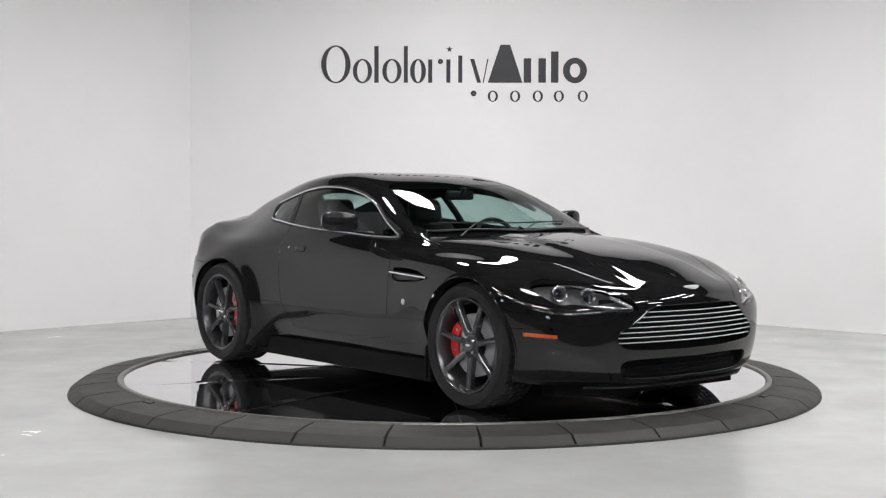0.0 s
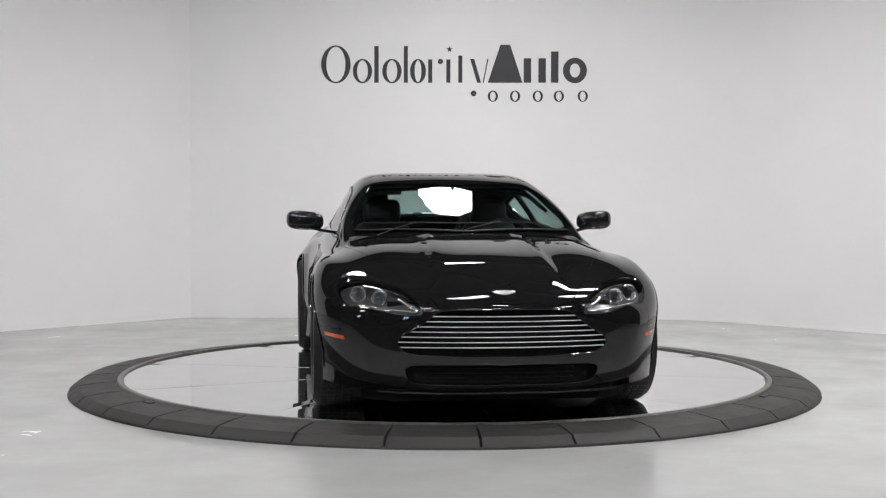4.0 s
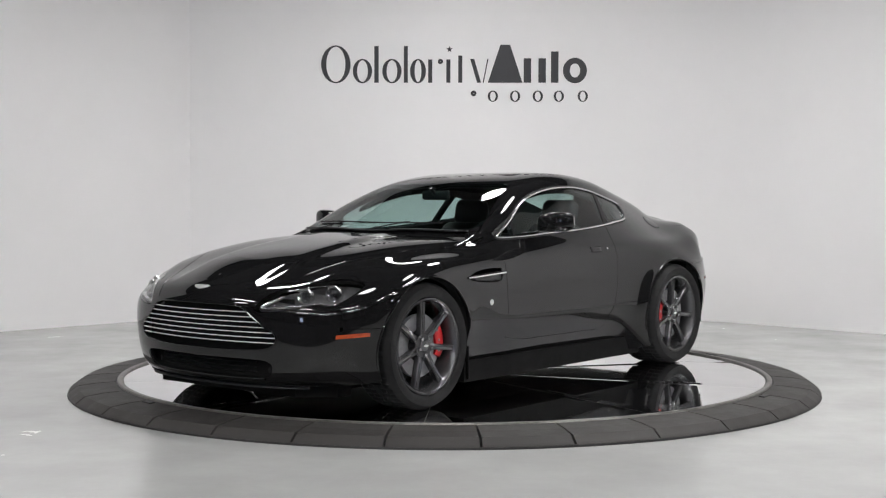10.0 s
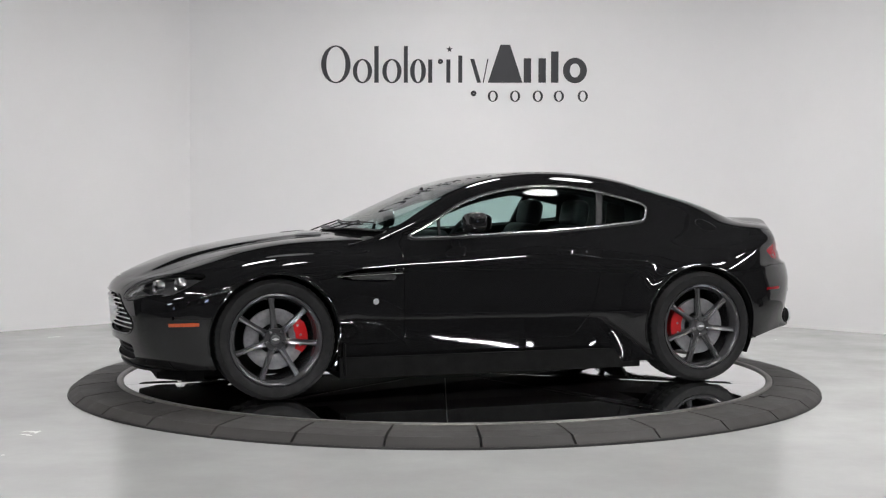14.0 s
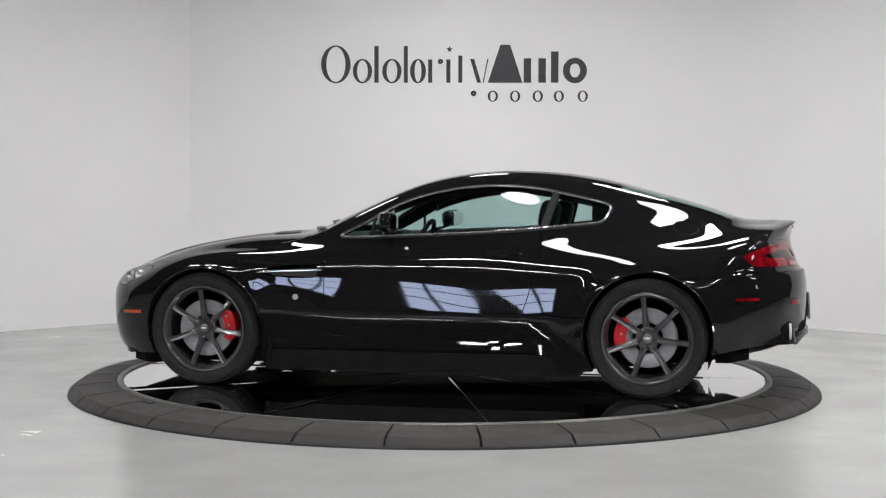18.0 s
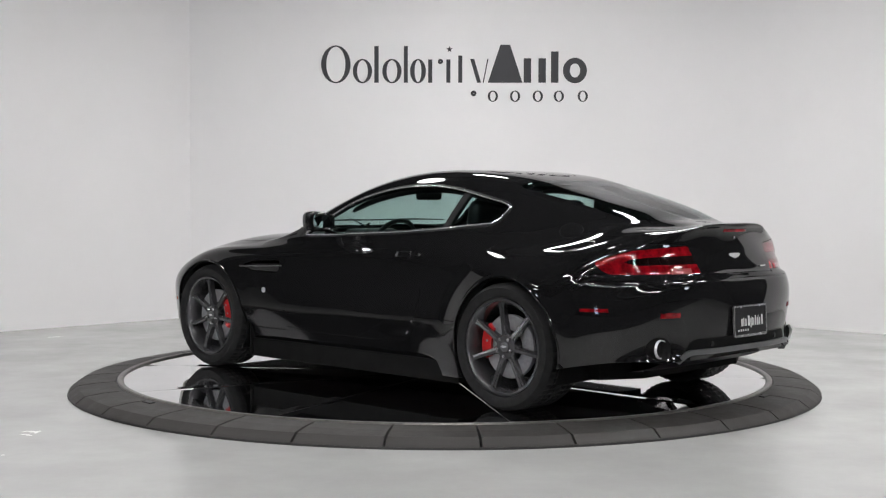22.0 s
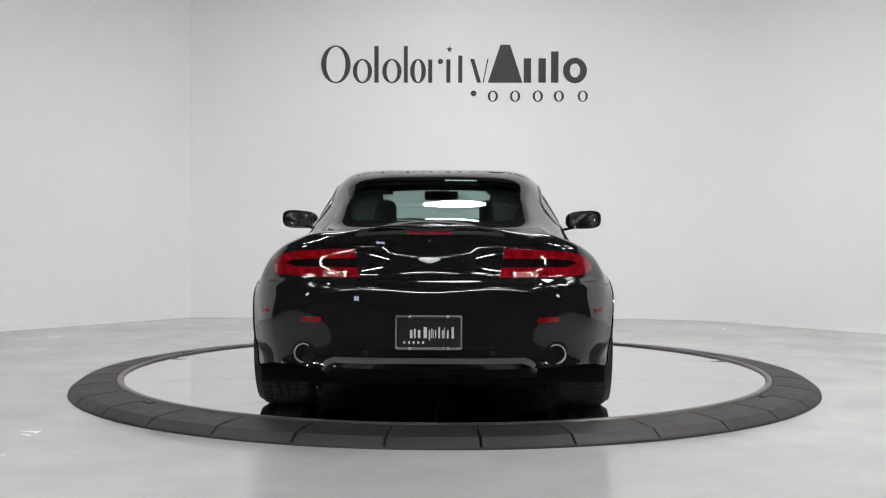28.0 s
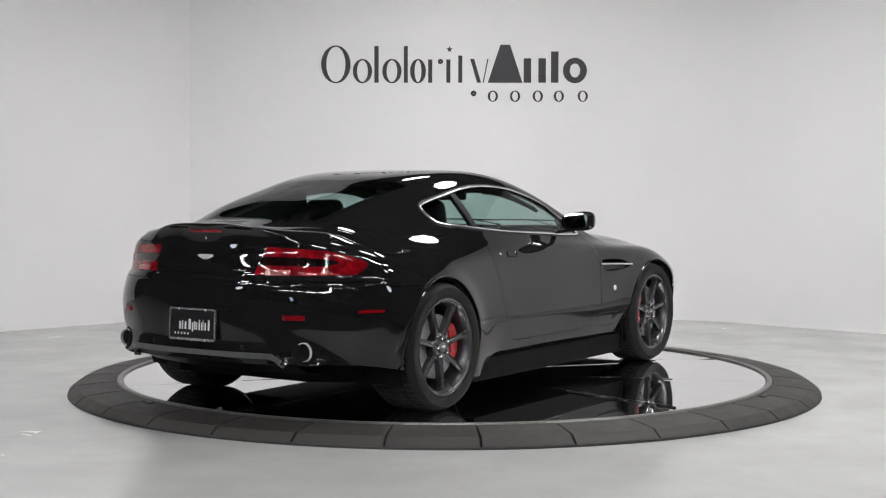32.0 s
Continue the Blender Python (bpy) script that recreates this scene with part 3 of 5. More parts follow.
def touch(kind, a, b):
    """The body's surface met from the side (x, z), the front or rear (y, z), or above (x, y)."""
    s = 1
    if kind in ("front", "rear") and a < 0:
        a, s = -a, -1
    if kind == "top" and b < 0:
        b, s = -b, -1
    o, d = {"side": ((a, 3, b), (0, -1, 0)), "front": ((4, a, b), (-1, 0, 0)), "rear": ((-4, a, b), (1, 0, 0)), "top": ((a, b, 3), (0, 0, -1))}[kind]
    hit, n, i, dist = TREE.ray_cast(Vector(o), Vector(d))
    if hit is None:
        hit, n, i, dist = TREE.find_nearest(Vector(o) + Vector(d) * 2.2)
    if n.dot(Vector(d)) > 0:
        n = -n
    return Vector((hit.x, hit.y * s, hit.z)), Vector((n.x, n.y * s, n.z))


def rounded(pts, times=2):
    pts = [np.array(p, float) for p in pts]
    for _ in range(times):
        out = []
        for i, p in enumerate(pts):
            q = pts[(i + 1) % len(pts)]
            out += [0.8 * p + 0.2 * q, 0.2 * p + 0.8 * q]
        pts = out
    return np.array(pts)


def inside_by(poly, a, b):
    """Signed distance to a closed outline, negative inside."""
    best, wind = np.full(a.shape, 1e9), np.zeros(a.shape, bool)
    n = len(poly)
    for i in range(n):
        (x0, y0), (x1, y1) = poly[i], poly[(i + 1) % n]
        dx, dy = x1 - x0, y1 - y0
        t = np.clip(((a - x0) * dx + (b - y0) * dy) / (dx * dx + dy * dy + 1e-12), 0, 1)
        best = np.minimum(best, np.hypot(a - x0 - t * dx, b - y0 - t * dy))
        cond = (y0 > b) != (y1 > b)
        with np.errstate(divide="ignore", invalid="ignore"):
            wind ^= cond & (a < dx * (b - y0) / (dy if dy else 1e-12) + x0)
    return np.where(wind, -best, best)


# outlines of openings and panels
DLO = rounded([(.520, .876), (.43, .921), (.347, .963), (.183, 1.060), (.08, 1.100), (-.016, 1.129), (-.183, 1.162), (-.35, 1.176), (-.518, 1.176), (-.685, 1.157), (-.852, 1.121), (-1.050, 1.075), (-1.078, 1.05), (-1.030, .972), (-.95, .961), (-.841, .953), (-.691, .937), (-.345, .911), (-.016, .897), (.246, .882)], 2)
SCREEN = rounded([(.775, -.05), (.765, .2), (.72, .47), (.60, .665), (.52, .69), (.30, .60), (.06, .53), (.02, .48), (.07, .25), (.08, -.05), (.3, -.6), (.6, -.6)][:10], 1)
BACKLIGHT = rounded([(-1.058, -.05), (-1.06, .2), (-1.058, .40), (-1.03, .49), (-1.06, .508), (-1.12, .503), (-1.31, .484), (-1.48, .466), (-1.64, .446), (-1.73, .425), (-1.785, .375), (-1.83, .22), (-1.848, -.05)], 1)
BONNET = np.array([(2.18, -.1), (2.14, .20), (2.085, .322), (1.985, .392), (1.82, .462), (1.64, .535), (1.415, .625), (1.2, .672), (.85, .728), (.60, .722), (.615, .66), (.73, .45), (.785, .2), (.795, -.1)])
DOOR = rounded([(.50, .93), (.555, .87), (.562, .79), (.566, .62), (.562, .40), (.555, .293), (-.40, .290), (-.49, .298), (-.53, .36), (-.588, .434), (-.634, .564), (-.672, .757), (-.685, .82), (-.688, .97)], 1)
LAMP = rounded([(.400, .552), (.410, .586), (.45, .628), (.515, .670), (.60, .689), (.69, .694), (.755, .688), (.795, .665), (.792, .632), (.772, .596), (.738, .573), (.70, .580), (.66, .577), (.60, .559), (.53, .543), (.45, .537), (.412, .540)], 2)
GRILLE = rounded([(-.1, .570), (.20, .570), (.325, .562), (.38, .515), (.45, .465), (.515, .430), (.517, .385), (.458, .348), (.2, .340), (-.1, .338)], 2)
INTAKE = rounded([(-.1, .298), (.38, .298), (.47, .290), (.485, .26), (.455, .205), (.38, .193), (-.1, .190)], 2)
TAIL = np.array([(.335, .731), (.345, .78), (.362, .866), (.50, .859), (.66, .849), (.735, .829), (.778, .806), (.800, .783), (.788, .748), (.768, .731), (.60, .729)])
TAILBAR = np.array([(.30, .777), (.30, .822), (.60, .814), (.695, .804), (.718, .788), (.66, .773), (.5, .775)])
BOOT = np.array([(-.1, .722), (.335, .722), (.362, .869), (.60, .882), (.64, .92), (.64, 1.2), (-.1, 1.2)])
VENT = rounded([(.965, .672), (.90, .700), (.82, .716), (.605, .722), (.605, .640), (.75, .640), (.90, .652)], 2)


def circle(c):
    return lambda p: np.hypot(p[:, 0] - c[0], p[:, 2] - c[1]) - c[2]


def side(poly):
    return lambda p: inside_by(poly, p[:, 0], p[:, 2])


def above(poly):
    return lambda p: inside_by(poly, p[:, 0], p[:, 1])


def facing(poly):
    return lambda p: inside_by(poly, p[:, 1], p[:, 2])


class Sheet:
    """The half body as one mesh that is cut along outlines and then taken apart into panels."""

    def __init__(self):
        self.bm = bmesh.new()
        self.nl = self.bm.verts.layers.float_vector.new("nrm")
        self.vl = self.bm.verts.layers.float.new("val")
        self.gone = []
        vs = []
        for p, n in zip(GRID.reshape(-1, 3), NORM.reshape(-1, 3)):
            v = self.bm.verts.new(p)
            v[self.nl] = n
            vs.append(v)
        for q in quads():
            self.bm.faces.new([vs[i] for i in q])
        bmesh.ops.remove_doubles(self.bm, verts=self.bm.verts, dist=1e-5)

    def cut(self, f, where=None):
        bm, vl = self.bm, self.vl
        vs = list(bm.verts)
        co = np.array([v.co for v in vs])
        val = f(co)
        val[np.abs(val) < 2e-5] = 0
        ok = where(co) if where else np.ones(len(co), bool)
        bm.verts.index_update()
        for v, x in zip(vs, val):
            v[vl] = x
        es = list(bm.edges)
        ia = np.array([e.verts[0].index for e in es])
        ib = np.array([e.verts[1].index for e in es])
        hot = np.nonzero((val[ia] * val[ib] < 0) & ok[ia] & ok[ib])[0]
        if not len(hot):
            return
        A, B = co[ia[hot]], co[ib[hot]]
        lo, hi, sa = np.zeros(len(hot)), np.ones(len(hot)), np.sign(val[ia[hot]])
        for _ in range(10):
            m = (lo + hi) / 2
            same = np.sign(f(A + (B - A) * m[:, None])) == sa
            lo, hi = np.where(same, m, lo), np.where(same, hi, m)
        faces = set()
        for k, t in zip(hot, (lo + hi) / 2):
            e = es[k]
            faces.update(e.link_faces)
            nv = bmesh.utils.edge_split(e, e.verts[0], float(min(max(t, .02), .98)))[1]
            nv[vl] = 0.0
        for fc in faces:
            z = [v for v in fc.verts if v[vl] == 0.0]
            if len(z) >= 2 and any(v[vl] > 0 for v in fc.verts) and any(v[vl] < 0 for v in fc.verts):
                try:
                    bmesh.utils.face_split(fc, z[0], z[1])
                except ValueError:
                    pass

    def gap(self, f, where=None, half=0.0022):
        self.cut(lambda p: f(p) - half, where)
        self.cut(lambda p: f(p) + half, where)
        self.gone.append((f, where, half))

    def arrays(self):
        bm = self.bm
        bm.verts.index_update()
        self.co = np.array([v.co for v in bm.verts])
        self.nr = np.array([v[self.nl] for v in bm.verts])
        self.nr /= np.maximum(np.linalg.norm(self.nr, axis=1, keepdims=True), 1e-9)
        self.faces = [[v.index for v in f.verts] for f in bm.faces]
        self.mid = np.array([self.co[f].mean(0) for f in self.faces])
        dead = np.zeros(len(self.mid), bool)
        for f, where, half in self.gone:
            d = np.abs(f(self.mid)) < half
            dead |= d & where(self.mid) if where else d
        self.dead = dead


sheet = Sheet()
WHEEL_SIDE = lambda p: p[:, 1] > .55
GLASS_SIDE = lambda p: (p[:, 1] > .50) & (p[:, 2] > .845) & (p[:, 0] < .62) & (p[:, 0] > -1.2)
FRONT = lambda p: (p[:, 0] > 1.45)
REAR = lambda p: (p[:, 0] < -1.62)
f_af, f_ar, f_dlo, f_scr, f_back = circle(ARCH_F), circle(ARCH_R), side(DLO), above(SCREEN), above(BACKLIGHT)
f_bon, f_door, f_lamp, f_gri, f_int, f_tail, f_bar, f_boot, f_vent = above(BONNET), side(DOOR), facing(LAMP), facing(GRILLE), facing(INTAKE), facing(TAIL), facing(TAILBAR), facing(BOOT), side(VENT)
sheet.cut(f_af, WHEEL_SIDE)
sheet.cut(f_ar, WHEEL_SIDE)
sheet.cut(f_dlo, GLASS_SIDE)
sheet.cut(lambda p: f_dlo(p) - .013, GLASS_SIDE)
PILLAR = lambda p: np.abs(p[:, 0] + .734 + .30 * (p[:, 2] - 1.05)) - .022
sheet.cut(PILLAR, GLASS_SIDE)
SAIL = lambda p: .315 - .10 * (p[:, 2] - .95) - p[:, 0]
sheet.cut(SAIL, GLASS_SIDE)
sheet.cut(lambda p: SAIL(p) - .014, GLASS_SIDE)
IN_SCR = lambda p: (p[:, 2] > .88) & (p[:, 0] > -.1) & (p[:, 0] < .9)
sheet.cut(f_scr, IN_SCR)
sheet.cut(lambda p: f_scr(p) + .022, IN_SCR)
IN_BACK = lambda p: (p[:, 2] > .9) & (p[:, 0] < -.85)
sheet.cut(f_back, IN_BACK)
sheet.cut(lambda p: f_back(p) + .02, IN_BACK)
HOODZ = lambda p: (p[:, 2] > .575) & (p[:, 0] > .55)
sheet.gap(f_bon, HOODZ)
DOORZ = lambda p: (f_dlo(p) > .012) & (p[:, 1] > .6) & (p[:, 2] < .97)
sheet.gap(f_door, DOORZ)
sheet.cut(f_lamp, FRONT)
sheet.gap(lambda p: f_lamp(p) - .003, FRONT, .002)
NOSE = lambda p: (p[:, 0] > 1.85) & (p[:, 2] < .60)
sheet.cut(f_gri, NOSE)
sheet.cut(f_int, NOSE)
sheet.cut(f_tail, REAR)
sheet.cut(f_bar, REAR)
sheet.gap(f_boot, lambda p: (p[:, 0] < -1.72) & (f_tail(p) > -.001))
sheet.cut(f_vent, lambda p: (p[:, 1] > .6) & (p[:, 0] > .5) & (p[:, 0] < 1.1))
BUMP_F = lambda p: p[:, 2] - .452 - .02 * (p[:, 0] - 1.6)
sheet.gap(BUMP_F, lambda p: (p[:, 0] > 1.3) & (p[:, 0] < 1.84) & (p[:, 1] > .7) & (f_af(p) > 0), .0015)
sheet.gap(lambda p: p[:, 0] - 1.835, lambda p: (p[:, 2] > .455) & (p[:, 2] < .60) & (f_lamp(p) > 0) & (p[:, 1] > .5), .0012)
SKIRT = lambda p: p[:, 2] - .288
sheet.gap(SKIRT, lambda p: (p[:, 0] < .98) & (p[:, 0] > .55) & (p[:, 1] > .6), .0022)
QUARTER = lambda p: p[:, 2] - .442
sheet.gap(QUARTER, lambda p: (p[:, 0] < -.585) & (p[:, 0] > -.98) & (p[:, 1] > .6), .0018)
BUMP_R = lambda p: p[:, 2] - .668 - .2 * np.clip(-1.68 - p[:, 0], 0, .15)
sheet.gap(BUMP_R, lambda p: (p[:, 0] < -1.45) & (f_tail(p) > 0) & (f_ar(p) > 0) & (p[:, 2] < .75), .0022)
ROOF = lambda p: inside_by(np.array([(.05, -.1), (.05, .3), (0, .50), (-.4, .535), (-.85, .51), (-.95, .45), (-.915, .3), (-.91, -.1)]), p[:, 0], p[:, 1])
sheet.cut(ROOF, lambda p: p[:, 2] > 1.1)
sheet.arrays()


def classify(s):
    m = s.mid
    lab = np.full(len(m), "rear_quarter", dtype="<U16")
    x, y, z = m.T
    front = x > .2
    lab[front] = "front_fender"
    lab[(ROOF(m) < 0) & (z > 1.1)] = "roof"
    lab[(x > 1.3) & (BUMP_F(m) < 0)] = "front_bumper"
    lab[(x > 1.835) & (z < .66)] = "front_bumper"
    lab[(x < -1.4) & (BUMP_R(m) < 0)] = "rear_bumper"
    lab[(f_boot(m) < 0) & (x < -1.62) & (z > .70)] = "boot_lid"
    lab[(x < .98) & (x > -.98) & (z < np.where(x > -.5, .288, .442))] = "side_skirt"
    lab[(f_door(m) < 0) & (y > .6)] = "door"
    lab[(f_bon(m) < 0) & (z > .575) & (x > .55)] = "bonnet"
    lab[(f_lamp(m) < 0) & (x > 1.45)] = "lamp_cover"
    lab[(f_gri(m) < 0) & (x > 1.85) & (z < .6)] = "grille_hole"
    lab[(f_int(m) < 0) & (x > 1.85)] = "intake_hole"
    lab[(f_tail(m) < 0) & (x < -1.62)] = "tail_lamp"
    lab[(f_tail(m) < 0) & (x < -1.62) & (f_bar(m) < 0)] = "tail_bar"
    lab[(f_vent(m) < 0) & (y > .6)] = "vent_hole"
    g = (y > .5) & (z > .845) & (x < .62) & (x > -1.2)
    lab[g & (f_dlo(m) < .013)] = "window_trim"
    d = g & (f_dlo(m) < 0)
    lab[d] = "door_window"
    lab[d & (x < -.734 - .30 * (z - 1.05))] = "quarter_window"
    lab[d & (PILLAR(m) < 0)] = "pillar_trim"
    lab[d & (SAIL(m) < 0)] = "sail_window"
    lab[d & (SAIL(m) > 0) & (SAIL(m) < .014)] = "sail_trim"
    w = (z > .88) & (x > -.1) & (x < .9) & (f_scr(m) < 0)
    lab[w] = "windscreen_edge"
    lab[w & (f_scr(m) < -.022)] = "windscreen"
    w = (z > .9) & (x < -.85) & (f_back(m) < 0)
    lab[w] = "backlight_edge"
    lab[w & (f_back(m) < -.022)] = "rear_window"
    lab[(y > .55) & ((f_af(m) < 0) | (f_ar(m) < 0))] = "arch_hole"
    lab[s.dead] = "gap"
    return lab


LABELS = classify(sheet)


def panel(names, name, material, parent, mode, label="", depth=0.007, lift=0.0, keep=None):
    """mode 'both': one mesh over the middle; 'left' or 'right': one side."""
    s = sheet
    which = np.isin(LABELS, names)
    if keep is not None:
        which &= keep(s.mid)
    pick = [s.faces[i] for i in np.nonzero(which)[0]]
    if not pick:
        return None
    used = sorted({i for f in pick for i in f})
    at = {i: k for k, i in enumerate(used)}
    co, nr = s.co[used] + s.nr[used] * lift, s.nr[used]
    faces = [[at[i] for i in f] for f in pick]
    count = {}
    for f in faces:
        for a, b in zip(f, f[1:] + f[:1]):
            key = (min(a, b), max(a, b))
            count[key] = count.get(key, 0) + 1
    loose = []
    for f in faces:
        for a, b in zip(f, f[1:] + f[:1]):
            if count[(min(a, b), max(a, b))] == 1:
                if mode == "both" and abs(co[a, 1]) < 2e-4 and abs(co[b, 1]) < 2e-4:
                    continue
                loose.append((a, b))
    # turn the edges inwards, so that each panel has a thickness
    rim = {}
    co, nr = list(co), list(nr)
    arch = np.minimum(np.abs(f_af(np.array(co))), np.abs(f_ar(np.array(co)))) < .004
    n0 = len(co)
    for a, b in loose:
        for i in (a, b):
            if i not in rim:
                rim[i] = len(co)
                wide = arch[i] and co[i][1] > .6
                co.append(co[i] - (np.array([0, .045, 0]) if wide else nr[i] * depth))
                nr.append(nr[i])
        faces.append([b, a, rim[a], rim[b]])
    co, nr = np.array(co), np.array(nr)
    if mode == "right":
        co, nr, faces = co * FLIP, nr * FLIP, [f[::-1] for f in faces]
    if mode == "both":
        n = len(co)
        mirror = [k if abs(co[k, 1]) < 2e-4 else n + k for k in range(n)]
        faces = faces + [[mirror[i] for i in f][::-1] for f in faces]
        co, nr = np.vstack([co, co * FLIP]), np.vstack([nr, nr * FLIP])
        live = sorted({i for f in faces for i in f})
        to = {i: k for k, i in enumerate(live)}
        co, nr, faces = co[live], nr[live], [[to[i] for i in f] for f in faces]
        nr[np.abs(co[:, 1]) < 2e-4, 1] = 0
        nr /= np.linalg.norm(nr, axis=1, keepdims=True)
    me = bpy.data.meshes.new(name)
    me.from_pydata([tuple(p) for p in co], [], faces)
    # outward winding
    k = len(pick) // 2
    pn = me.polygons[k].normal
    if pn.dot(Vector(nr[faces[k][0]])) < 0:
        me.flip_normals()
    me.polygons.foreach_set("use_smooth", [True] * len(me.polygons))
    me.normals_split_custom_set_from_vertices([tuple(v) for v in nr])
    return finish(new(name, me), material, parent, label)


panel(["bonnet"], "bonnet", PAINT, car, "both")
panel(["front_bumper"], "front_bumper", PAINT, car, "both")
panel(["rear_bumper"], "rear_bumper", PAINT, car, "both")
panel(["boot_lid"], "boot_lid", PAINT, car, "both")
panel(["roof"], "roof", PAINT, car, "both")
panel(["windscreen_edge"], "windscreen_border", PRINT, car, "both", "black printed glass border")
panel(["windscreen"], "windscreen", WINDOW, car, "both", "clear green-tinted windscreen", 0.004)
panel(["backlight_edge"], "rear_window_border", PRINT, car, "both", "black printed glass border")
panel(["rear_window"], "rear_window", WINDOW, car, "both", "green-tinted rear window", 0.004)
doors = {}
for sd in ("left", "right"):
    panel(["front_fender"], "front_fender", PAINT, car, sd)
    panel(["rear_quarter"], "rear_quarter", PAINT, car, sd)
    panel(["side_skirt"], "side_skirt", PAINT, car, sd)
    doors[sd] = panel(["door"], "door", PAINT, car, sd)
    panel(["door_window"], "door_window", WINDOW, doors[sd], sd, "green-tinted side glass", 0.004, -.004)
    panel(["sail_window"], "sail_window", WINDOW, doors[sd], sd, "small fixed corner glass", 0.004, -.004)
    panel(["quarter_window"], "quarter_window", WINDOW, car, sd, "green-tinted rear side glass", 0.004, -.004)
    panel(["pillar_trim"], "pillar_trim", PLASTIC, car, sd, "black window pillar")
    panel(["sail_trim"], "corner_divider", PLASTIC, doors[sd], sd, "slim black glass divider")
    panel(["window_trim"], "window_seal", PLASTIC, car, sd, "black window seal", 0.008, .001)
    panel(["tail_lamp"], "tail_lamp", REDLAMP, car, sd, "red c-shaped tail lamp lens", 0.02)
    panel(["tail_bar"], "tail_lamp_bar", DARKLAMP, car, sd, "dark bar inside the tail lamp", 0.02, -.004)

# black inner shell: closes the gaps and lines the cabin
sh_names = ["bonnet", "front_bumper", "rear_bumper", "boot_lid", "roof", "front_fender", "rear_quarter", "side_skirt", "door", "window_trim", "pillar_trim", "sail_trim", "windscreen_edge", "backlight_edge", "tail_lamp", "tail_bar", "gap"]
LABELS[(LABELS == "gap") & (f_dlo(sheet.mid) < 0) & (sheet.mid[:, 1] > .5) & (sheet.mid[:, 2] > .9)] = "none"
panel(sh_names, "inner_shell", SHELL, car, "both", "matt black inner structure", 0.01, -.016)


# ---- underbody and wheel wells ----
def underbody():
    outline = [(1.90, -.52), (1.76, -.68), (1.66, -.68), (1.66, -.52), (.93, -.52), (.93, -.84), (-.92, -.84), (-.92, -.50), (-1.67, -.50), (-1.67, -.66), (-1.74, -.66), (-1.86, -.44)]
    pts = outline + [(x, -y) for x, y in outline[::-1]]
    bm = bmesh.new()
    lo = [bm.verts.new((x, y, .100 + (.08 if x < -1.5 else 0))) for x, y in pts]
    hi = [bm.verts.new((x, y, .215 + (.05 if x < -1.5 else 0))) for x, y in pts]
    bm.faces.new(lo)
    bm.faces.new(hi)
    n = len(pts)
    for k in range(n):
        bm.faces.new((lo[k], lo[(k + 1) % n], hi[(k + 1) % n], hi[k]))
    bmesh.ops.recalc_face_normals(bm, faces=bm.faces)
    part("underbody", bm, SHELL, car, "flat black floor pan", smooth=False)
    for s in (1, -1):
        for c in (ARCH_F, ARCH_R):
            bm = bmesh.new()
            rows = []
            y_in, y_out = .50 * s, (.905 if c is ARCH_F else .93) * s
            for k in range(25):
                a = radians(-28) + radians(236) * k / 24
                r = c[2] + .012
                rows.append([bm.verts.new((c[0] + r * math.cos(a), y, max(.16, c[1] + r * math.sin(a)))) for y in (y_in, y_out - .05 * s)])
            hub = [bm.verts.new((c[0], y_in, c[1]))]
            for a, b in zip(rows, rows[1:]):
                bm.faces.new((a[0], a[1], b[1], b[0]))
                bm.faces.new((a[0], b[0], hub[0]))
            bm.faces.new((rows[0][0], hub[0], rows[-1][0]))
            part("wheel_well", bm, SHELL, car, "black wheel arch liner")
    part("gearbox", block(-1.75, -.4, -.16, .16, .17, .30, .03), PLASTIC, car, smooth=False)
    part("silencer", block(-1.86, -1.66, -.42, .42, .20, .33, .05), STEEL, car, "dull steel silencer box")


underbody()


